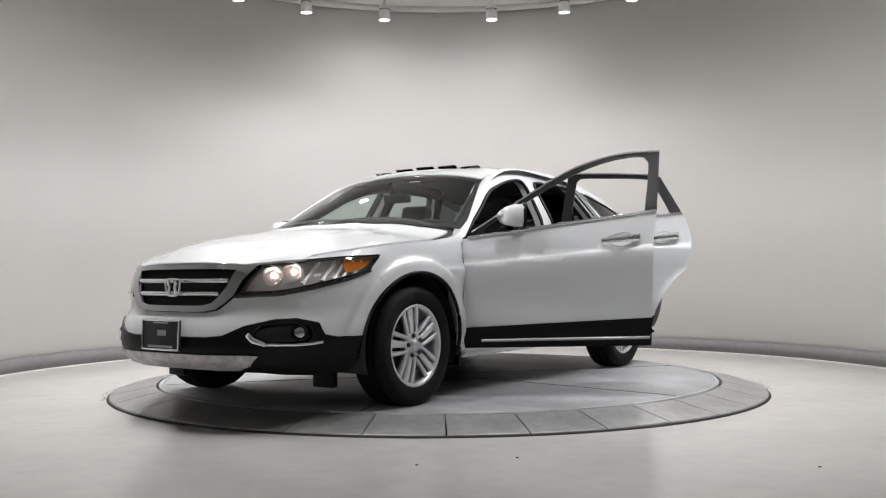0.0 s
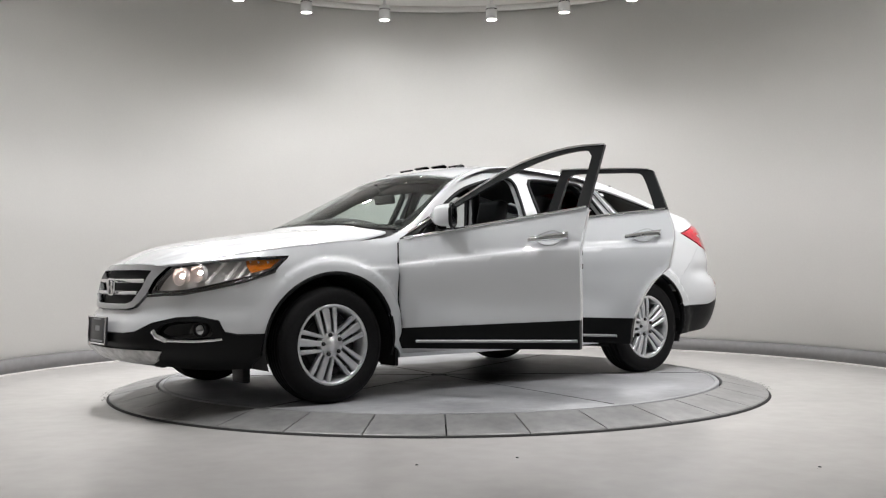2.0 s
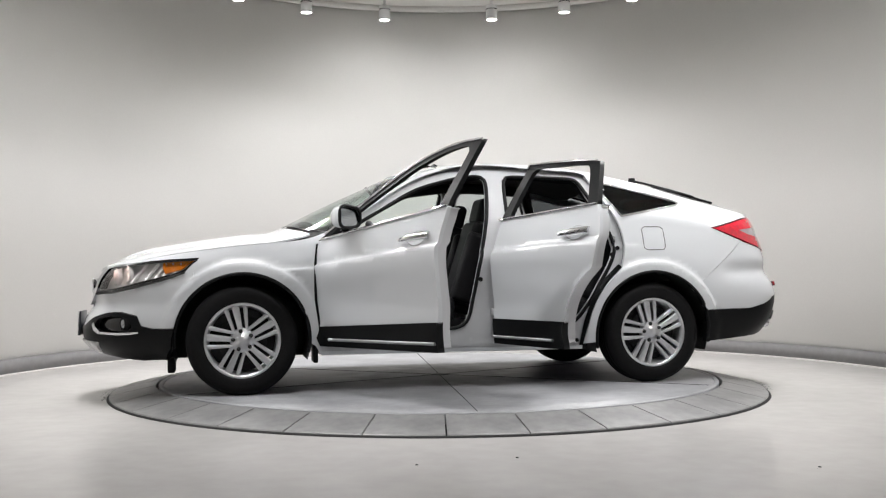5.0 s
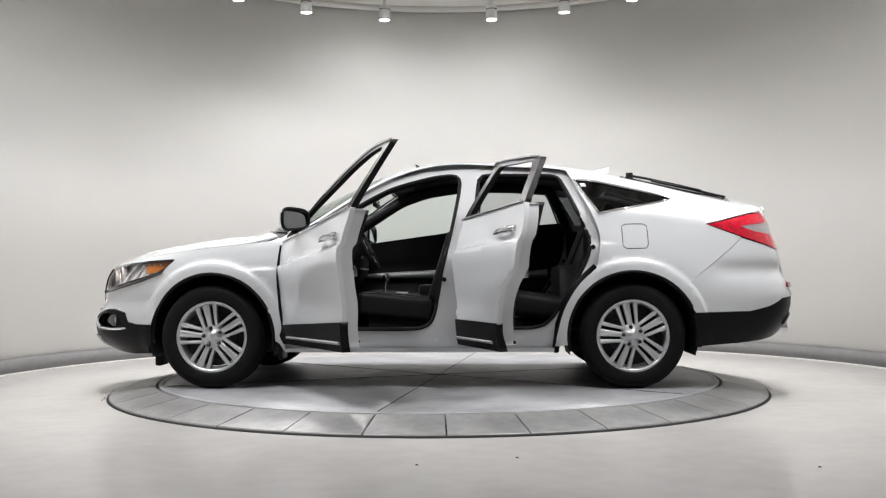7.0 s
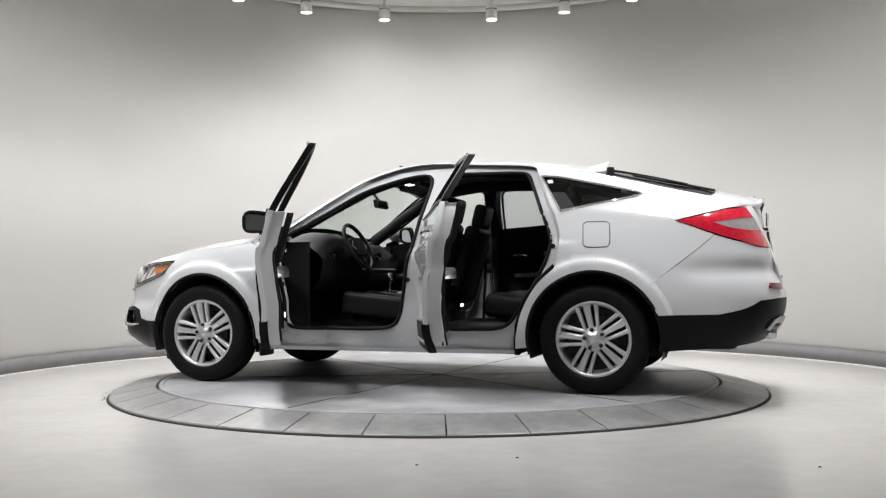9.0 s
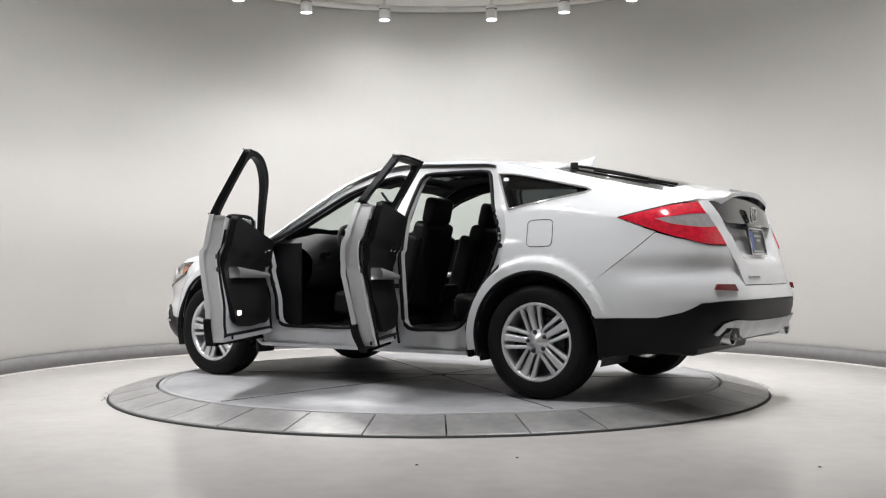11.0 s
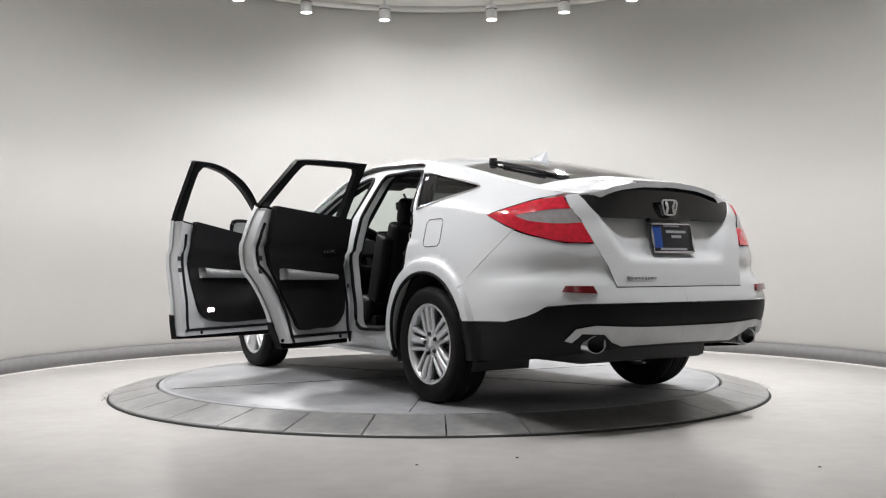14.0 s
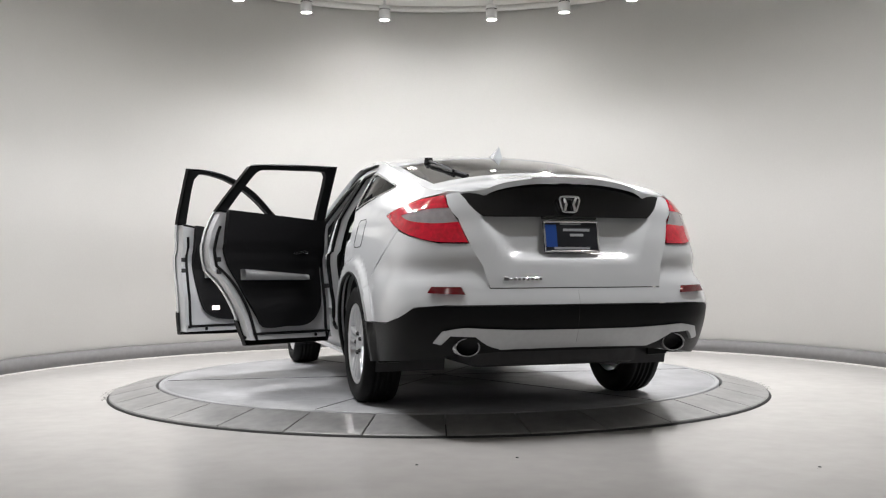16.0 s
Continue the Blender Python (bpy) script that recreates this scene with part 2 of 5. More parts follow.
# ---- room ----
def room():
    cx, cy, R = ROOM
    top = CEILING_Z
    path = [(cx + R * math.cos(a), cy + R * math.sin(a)) for a in [radians(d) for d in np.linspace(-8, 188, 99)]]
    path = [(path[0][0], -9.5), *path, (path[-1][0], -9.5)]

    def strip(bm, inner, outer, z0, z1):
        rows = []
        for (x, y) in path:
            d = Vector((x - cx, max(y - cy, -0.4)))
            d.normalize()
            if y < cy - 0.6:
                d = Vector((1 if x > cx else -1, 0))
            rows.append([bm.verts.new((x + d.x * o, y + d.y * o, z)) for o, z in ((inner, z0), (inner, z1), (outer, z1), (outer, z0))])
        for a, b in zip(rows, rows[1:]):
            for i in range(4):
                j = (i + 1) % 4
                bm.faces.new((a[i], b[i], b[j], a[j]))
        bm.faces.new(rows[0])
        bm.faces.new(list(reversed(rows[-1])))
        return bm
    tagged(part("wall_round", strip(bmesh.new(), 0, 0.15, FLOOR_Z, top), WALL), "matt off-white curved plaster wall of the alcove", "wall", kind="structure")
    bb = strip(bmesh.new(), -0.012, -0.001, FLOOR_Z + 0.012, FLOOR_Z + 0.135)
    tagged(part("baseboard", bb, BASE), "dark grey vinyl baseboard along the curved wall", "baseboard", kind="structure")
    tr = strip(bmesh.new(), -0.022, -0.001, FLOOR_Z, FLOOR_Z + 0.011)
    tagged(part("trim", tr, CEIL), "thin pale strip under the grey baseboard", "trim", kind="structure")
    cv = strip(bmesh.new(), -0.05, -0.001, top - 0.061, top)
    tagged(part("trim", cv, CEIL), "narrow pale cove at the top of the wall", "trim", kind="structure")
    bm = bmesh.new()
    box(bm, pose(cx, -2.5, top + 0.05), 9, 15, 0.1)
    tagged(part("ceiling", bm, CEIL, smooth=False), "plain pale painted ceiling", "ceiling", kind="structure")
    bm = bmesh.new()
    box(bm, pose(cx, -9.6, 1.9), 9, 0.2, 4.2)
    tagged(part("wall_back", bm, WALL, smooth=False), "plain off-white painted wall", "wall", kind="structure")
    # floor with a round hole for the turntable
    bm = bmesh.new()
    seg = 128
    inner = [bm.verts.new((2.372 * math.cos(2 * math.pi * i / seg), 2.372 * math.sin(2 * math.pi * i / seg), FLOOR_Z)) for i in range(seg)]

    def edge(a):
        c, s = math.cos(a), math.sin(a)
        k = min(4.2 / abs(c) if abs(c) > 1e-6 else 99, (4.3 if s > 0 else 9.6) / abs(s) if abs(s) > 1e-6 else 99)
        return (k * c, k * s, FLOOR_Z)
    outer = [bm.verts.new(edge(2 * math.pi * i / seg)) for i in range(seg)]
    for i in range(seg):
        j = (i + 1) % seg
        bm.faces.new((inner[i], outer[i], outer[j], inner[j]))
    tagged(part("floor", bm, CONCRETE, smooth=False), "polished pale grey concrete floor with faint stains", "floor", kind="structure")
    bm = bmesh.new()
    cyl(bm, pose(0, 0, FLOOR_Z - 0.1), 2.45, 2.45, 0.1, 96)
    tagged(part("ground", bm, GAP, smooth=False), "dark pit bed beneath the turntable", "ground", kind="structure")


# One track spotlight; the same form serves the added fill lamps behind the camera.
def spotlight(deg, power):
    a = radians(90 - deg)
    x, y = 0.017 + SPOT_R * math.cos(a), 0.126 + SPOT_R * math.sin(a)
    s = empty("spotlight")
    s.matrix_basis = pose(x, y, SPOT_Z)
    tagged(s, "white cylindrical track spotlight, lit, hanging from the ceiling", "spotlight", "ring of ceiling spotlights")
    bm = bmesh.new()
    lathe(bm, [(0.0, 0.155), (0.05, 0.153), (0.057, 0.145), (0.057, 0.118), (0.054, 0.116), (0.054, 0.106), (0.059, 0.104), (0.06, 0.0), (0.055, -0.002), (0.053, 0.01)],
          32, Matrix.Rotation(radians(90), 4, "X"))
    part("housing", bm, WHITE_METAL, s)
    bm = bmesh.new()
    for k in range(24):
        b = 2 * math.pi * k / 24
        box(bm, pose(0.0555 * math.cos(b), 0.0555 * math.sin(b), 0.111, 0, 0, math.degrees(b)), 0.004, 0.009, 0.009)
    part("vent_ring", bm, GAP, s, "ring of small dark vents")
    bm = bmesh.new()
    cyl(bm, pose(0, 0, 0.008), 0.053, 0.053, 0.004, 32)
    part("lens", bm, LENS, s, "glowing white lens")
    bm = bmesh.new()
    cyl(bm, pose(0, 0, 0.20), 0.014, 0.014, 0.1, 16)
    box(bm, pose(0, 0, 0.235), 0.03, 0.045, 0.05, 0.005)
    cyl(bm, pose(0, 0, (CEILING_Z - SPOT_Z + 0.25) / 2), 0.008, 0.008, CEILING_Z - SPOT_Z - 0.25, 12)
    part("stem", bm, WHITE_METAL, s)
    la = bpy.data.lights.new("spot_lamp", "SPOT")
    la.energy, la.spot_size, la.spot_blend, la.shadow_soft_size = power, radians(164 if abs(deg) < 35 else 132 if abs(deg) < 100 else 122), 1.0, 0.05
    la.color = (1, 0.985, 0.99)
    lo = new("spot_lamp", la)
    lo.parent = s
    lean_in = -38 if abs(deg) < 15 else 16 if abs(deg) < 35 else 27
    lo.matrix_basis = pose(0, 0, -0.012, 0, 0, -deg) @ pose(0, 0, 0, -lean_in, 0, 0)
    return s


def turntable_surround():
    """The fixed ring of stone slabs round the disc."""
    ring = empty("turntable_surround")
    tagged(ring, "fixed ring of worn grey stone slabs round the turntable", "paving ring", kind="structure")
    n = 34
    mesh = None
    for i in range(n):
        a0, a1 = -math.pi / 2 + radians(0.86) + 2 * math.pi * i / n, -math.pi / 2 + radians(0.86) + 2 * math.pi * (i + 1) / n
        if mesh is None:
            bm = bmesh.new()
            span = 2 * math.pi / n
            g = 0.0045
            rows = []
            for k in range(5):
                f = k / 4
                col = []
                for r, z in ((2.049, -0.05), (2.049, -0.007), (2.053, -0.003), (2.350, -0.061), (2.355, -0.066), (2.355, -0.095)):
                    a = g / r + (span - 2 * g / r) * f
                    col.append(bm.verts.new((r * math.cos(a), r * math.sin(a), z)))
                rows.append(col)
            for p, q in zip(rows, rows[1:]):
                for k in range(5):
                    bm.faces.new((p[k], p[k + 1], q[k + 1], q[k]))
            bm.faces.new(rows[0])
            bm.faces.new(list(reversed(rows[-1])))
            ob = part("stone_slab", bm, STONE, ring, smooth=False)
            mesh = ob.data
        else:
            ob = new("stone_slab", mesh)
            ob.parent = ring
        ob.rotation_euler = (0, 0, a0)
    bm = bmesh.new()
    lathe(bm, [(2.356, -0.10), (2.356, -0.068), (2.366, -0.073), (2.368, -0.10)], 128, Matrix.Rotation(radians(90), 4, "X"))
    part("edge_band", bm, GAP, ring, "dark metal edge band")


def turntable():
    t = empty("turntable")
    tagged(t, "round grey turntable disc with worn and shaded centre, turning slowly", "turntable")
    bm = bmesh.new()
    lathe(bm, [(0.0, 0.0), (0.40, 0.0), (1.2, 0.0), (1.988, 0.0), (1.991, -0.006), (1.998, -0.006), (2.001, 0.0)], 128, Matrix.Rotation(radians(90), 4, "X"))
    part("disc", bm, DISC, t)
    bm = bmesh.new()
    lathe(bm, [(2.001, 0.0), (2.026, 0.0), (2.030, -0.004), (2.030, -0.06)], 128, Matrix.Rotation(radians(90), 4, "X"))
    part("rim", bm, DISC, t)
    for k in range(3):
        bm = bmesh.new()
        box(bm, pose(0, 0, 0.001 + 0.0004 * k, 0, 0, 83 + 60 * k), 3.96, 0.005, 0.002)
        part("seam", bm, GAP, t, "fine dark seam across the disc")
    bm = bmesh.new()
    lathe(bm, [(0.0, 0.004), (0.055, 0.004), (0.06, 0.003), (0.06, 0.0)], 48, Matrix.Rotation(radians(90), 4, "X"))
    part("hub_plate", bm, DARK, t, "dark round hub plate")
    return t


# ---- car: the shape of its skin (x forward, y to its left, z up, in metres) ----
XF, XR, NF, NR = 0.96, -1.7, 2.9, 4.2
LF, LR = 1.75, 1.4
nose = lerp_table([(0.18, 2.20), (0.22, 2.27), (0.26, 2.35), (0.31, 2.41), (0.40, 2.44), (0.48, 2.425), (0.55, 2.39), (0.66, 2.365), (0.76, 2.335), (0.82, 2.29), (0.86, 2.22), (0.95, 2.05), (1.1, 1.7), (1.6, 1.4)])
tail = lerp_table([(0.18, -2.28), (0.26, -2.33), (0.34, -2.44), (0.46, -2.52), (0.60, -2.55), (0.70, -2.53), (0.84, -2.49), (0.92, -2.468), (1.03, -2.43), (1.10, -2.415), (1.18, -2.40), (1.3, -2.38), (1.6, -2.3)])
low_width = lerp_table([(0.16, 0.84), (0.22, 0.882), (0.30, 0.904), (0.40, 0.921), (0.50, 0.932), (0.62, 0.941), (0.74, 0.946), (0.84, 0.944), (0.92, 0.932), (1.00, 0.914), (1.08, 0.892), (1.2, 0.862)])
shoulder = lerp_table([(-2.5, 1.06), (-1.9, 1.08), (-1.5, 1.13), (-1.1, 1.15), (-0.6, 1.135), (-0.25, 1.105), (0, 1.07), (0.5, 1.005), (0.95, 0.955), (1.4, 0.93), (2.5, 0.8)])
lean = lerp_table([(-2.5, 1.1), (-1.9, 1.05), (-1.5, 0.82), (-1.0, 0.68), (-0.4, 0.63), (0.3, 0.62), (0.8, 0.66), (1.2, 1.0), (2.5, 1.2)])
crease = lerp_table([(-1.3, 0.955), (-0.9, 0.945), (-0.2, 0.905), (0.4, 0.85), (0.9, 0.805), (1.3, 0.79)])
edge_top = lerp_table([(2.5, 0.74), (2.3, 0.785), (2.1, 0.836), (1.9, 0.876), (1.7, 0.905), (1.4, 0.94), (1.15, 0.965), (0.95, 1.0), (0.78, 1.08), (0.5, 1.27), (0.25, 1.42), (0.05, 1.492), (-0.2, 1.522), (-0.6, 1.520), (-1.0, 1.482), (-1.4, 1.395), (-1.8, 1.295), (-2.15, 1.21), (-2.45, 1.155)])
crown = lerp_table([(2.5, 0.74), (2.38, 0.79), (2.3, 0.842), (2.13, 0.908), (1.9, 0.957), (1.7, 0.990), (1.4, 1.031), (1.2, 1.058), (1.05, 1.13), (0.8, 1.255), (0.5, 1.395), (0.3, 1.485), (0.1, 1.537), (-0.3, 1.568), (-0.7, 1.565), (-1.0, 1.54), (-1.4, 1.478), (-1.8, 1.395), (-2.14, 1.31), (-2.3, 1.255), (-2.45, 1.205)])
ARCH = ((1.3985, 0.345), (-1.3985, 0.345))
ARCH_R = 0.425


def half_width(x, z):
    s = shoulder(x)
    w = low_width(min(z, s))
    if z > s:
        d = z - s
        w -= lean(x) * d * d / (d + 0.03)
    # character line: skin stands proud below it
    c = crease(x)
    if -1.35 < x < 1.3:
        w += 0.019 * sstep(c + 0.007, c - 0.007, z) * sstep(c - 0.22, c - 0.01, z) * sstep(-1.35, -1.1, x) * sstep(1.3, 1.0, x)
    # hollow along the doors' lower half
    w -= 0.014 * math.exp(-((z - 0.56) / 0.10) ** 2) * sstep(-0.95, -0.6, x) * sstep(0.95, 0.6, x)
    w *= 1 - 0.055 * sstep(-1.1, -2.2, x) * sstep(0.55, 0.95, z)
    for ax, az in ARCH:
        r = math.hypot(x - ax, (z - az) * 1.0)
        if z > 0.2:
            w += 0.024 * sstep(0.514, 0.488, r)
    return w


def bend(t, n):
    """How far along and how far across a rounded end has come at t: even steps along the side first, then round the corner."""
    f0 = 0.75
    if t < 0.5:
        f = f0 * t / 0.5
        return f, (1 - f ** n) ** (1 / n)
    a0 = math.asin(f0 ** (n / 2))
    a = a0 + (math.pi / 2 - a0) * min((t - 0.5) / 0.5, 1)
    return math.sin(a) ** (2 / n), max(math.cos(a), 0) ** (2 / n)


def unbend(f, n):
    f0 = 0.75
    if f < f0:
        return 0.5 * f / f0
    a0 = math.asin(f0 ** (n / 2))
    return 0.5 + 0.5 * (math.asin(min(f, 1) ** (n / 2)) - a0) / (math.pi / 2 - a0)


def skin(u, z, inward=0.0):
    """The side, nose and tail of the left half: u is x along the side and runs on round the corners to the middle line."""
    if u > XF:
        f, g = bend((u - XF) / LF, NF)
        x = XF + (nose(z) - XF - inward) * f
        return (x, (half_width(x, z) - inward) * g, z)
    if u < XR:
        f, g = bend((XR - u) / LR, NR)
        x = XR + (tail(z) - XR + inward) * f
        return (x, (half_width(x, z) - inward) * g, z)
    return (u, half_width(u, z) - inward, z)


def S(x, z):
    """Surface place of a point of the side view."""
    if x > XF:
        return (XF + LF * unbend(min((x - XF) / (nose(z) - XF), 1), NF), z)
    if x < XR:
        return (XR - LR * unbend(min((x - XR) / (tail(z) - XR), 1), NR), z)
    return (x, z)


def N(y, z):
    """Surface place of a point of the nose seen from ahead."""
    x = 2.2
    for _ in range(6):
        g = min(y / half_width(x, z), 1)
        f = (1 - g ** NF) ** (1 / NF)
        x = XF + (nose(z) - XF) * f
    return (XF + LF * unbend(f, NF) if y > 0.001 else XF + LF, z)


def B(y, z):
    """Surface place of a point of the tail seen from behind."""
    x = -2.4
    for _ in range(6):
        g = min(y / half_width(x, z), 1)
        f = (1 - g ** NR) ** (1 / NR)
        x = XR + (tail(z) - XR) * f
    return (XR - LR * unbend(f, NR) if y > 0.001 else XR - LR, z)


def deck(x, v, inward=0.0):
    """The upper skin: hood, screen, roof and tail; v runs from the middle line, 0, to the side's top edge, 1."""
    e = edge_top(x)
    u = S(max(min(x, nose(e) - 0.004), tail(e) + 0.004), e)[0]
    ye = skin(u, e)[1]
    c = crown(x)
    s = abs(v)
    return (x, v * ye, e + (c - e) * (1 - s ** 2.4) - inward)


def arch_loop(k, r=ARCH_R, a0=180, a1=0, n=22):
    ax, az = ARCH[k]
    return [S(ax + r * math.cos(radians(a)), az + r * math.sin(radians(a))) for a in np.linspace(a0, a1, n)]


def top_line(x0, x1, n, drop=0.0):
    return [S(x, edge_top(x) - drop) for x in np.linspace(x0, x1, n)]


# outlines, closed doors
FRONT_DOOR = smooth_loop([(0.935, 0.95), (0.95, 0.80), (0.945, 0.60), (0.92, 0.42), (0.90, 0.285), (-0.225, 0.305), (-0.235, 0.60), (-0.245, 0.95), (-0.262, 1.05), (-0.315, 1.510),
                          (-0.15, 1.507), (0.02, 1.478), (0.25, 1.395), (0.5, 1.242), (0.78, 1.052)], {0, 4, 5, 9})
FRONT_GLASS = smooth_loop([(0.80, 0.985), (0.3, 1.048), (-0.20, 1.122), (-0.245, 1.44), (-0.22, 1.475), (-0.10, 1.471), (0.05, 1.436), (0.25, 1.352), (0.5, 1.203), (0.75, 1.045)], {0, 2})
REAR_DOOR = smooth_loop([(-0.252, 0.95), (-0.242, 0.60), (-0.232, 0.292), (-0.885, 0.288), (-0.90, 0.36), (-0.945, 0.52), (-1.04, 0.68), (-1.155, 0.79), (-1.175, 0.88), (-1.185, 0.98), (-1.165, 1.09), (-1.105, 1.22), (-0.985, 1.455),
                         (-0.93, 1.468), (-0.6, 1.487), (-0.322, 1.495), (-0.268, 1.05)], {2, 3, 7, 12, 15})
REAR_GLASS = smooth_loop([(-0.35, 1.13), (-0.70, 1.155), (-1.045, 1.178), (-1.00, 1.275), (-0.92, 1.42), (-0.875, 1.44), (-0.6, 1.453), (-0.41, 1.455), (-0.385, 1.43)], {0, 2})
FRONT_APERTURE = smooth_loop([(0.885, 0.985), (0.81, 0.82), (0.77, 0.60), (0.76, 0.44), (0.71, 0.395), (0.4, 0.39), (0.02, 0.395), (-0.07, 0.44), (-0.115, 0.60), (-0.15, 0.80), (-0.215, 1.08), (-0.262, 1.38), (-0.235, 1.43),
                              (-0.12, 1.43), (0.04, 1.395), (0.25, 1.325), (0.5, 1.18), (0.75, 1.04)], {0})
REAR_APERTURE = smooth_loop([(-0.37, 1.08), (-0.375, 0.80), (-0.375, 0.46), (-0.42, 0.40), (-0.60, 0.395), (-0.80, 0.41), (-0.885, 0.48), (-1.0, 0.66), (-1.095, 0.83), (-1.125, 0.96), (-1.07, 1.12), (-0.965, 1.36), (-0.93, 1.415),
                             (-0.85, 1.43), (-0.6, 1.435), (-0.42, 1.432), (-0.392, 1.40)])
QUARTER_GLASS = smooth_loop([(-1.035, 1.395), (-1.19, 1.155), (-1.40, 1.195), (-1.66, 1.245), (-1.685, 1.258), (-1.60, 1.285), (-1.38, 1.335), (-1.15, 1.385)], {0, 1})
DOORS_UNION = smooth_loop([(0.939, 0.95), (0.954, 0.80), (0.949, 0.60), (0.924, 0.42), (0.904, 0.265), (-0.89, 0.265), (-0.905, 0.36), (-0.95, 0.52), (-1.045, 0.68), (-1.16, 0.79), (-1.18, 0.88), (-1.19, 0.98), (-1.17, 1.09), (-1.11, 1.22), (-0.99, 1.459),
                           (-0.93, 1.475), (-0.6, 1.495), (-0.315, 1.514), (-0.15, 1.511), (0.02, 1.482), (0.25, 1.399), (0.5, 1.246), (0.78, 1.056)], {0, 4, 5, 9, 14})
HEADLAMP = smooth_loop([N(0.44, 0.655), N(0.475, 0.73), N(0.53, 0.805), S(2.06, 0.832), S(1.86, 0.852), S(1.665, 0.862), S(1.74, 0.79), S(1.90, 0.735), S(2.06, 0.695), S(2.2, 0.662)], {0, 2, 5})
TAILLAMP = smooth_loop([S(-1.90, 1.078), S(-2.06, 1.115), S(-2.2, 1.15), B(0.64, 1.165), B(0.60, 1.04), B(0.555, 0.913), B(0.70, 0.915), S(-2.25, 0.955), S(-2.06, 1.02)], {0, 3, 5})
BUMPER_LINE = [S(1.665, 0.855), S(1.71, 0.78), S(1.725, 0.652)]


def half_shift(loop, d):
    """Moves the outline of a half inward, but keeps what lies on the middle line there."""
    return [(q[0], 0.0) if abs(p[1]) < 1e-4 else (q[0], max(q[1], 0.0)) for p, q in zip(loop, shifted(loop, d))]


def outward(bm, cx=0.0, cy=0.0, cz=0.9):
    """Turns the faces of a pane outward from the cabin's middle."""
    bm.normal_update()
    c = Vector((cx, cy, cz))
    for f in bm.faces:
        if f.normal.dot(f.calc_center_median() - c) < 0:
            f.normal_flip()
    bm.normal_update()


def feature_points():
    """Places along the character line and the arch lips, where the mesh needs its edges."""
    pts = []
    for x in np.linspace(-1.3, 1.25, 100):
        c = crease(x)
        pts += [S(x, c + d) for d in (0.008, 0.0, -0.008)]
    for k in (0, 1):
        for r in (0.487, 0.501, 0.515):
            pts += [S(ARCH[k][0] + r * math.cos(a), ARCH[k][1] + r * math.sin(a)) for a in np.linspace(-0.2, math.pi + 0.2, 64)]
    return pts


FEATURES = feature_points()


def left_right(f, s):
    """A surface function of the left half, or its mirror image."""
    def g(u, z, i=0.0):
        p = f(u, z, i)
        return (p[0], s * p[1], p[2])
    return g



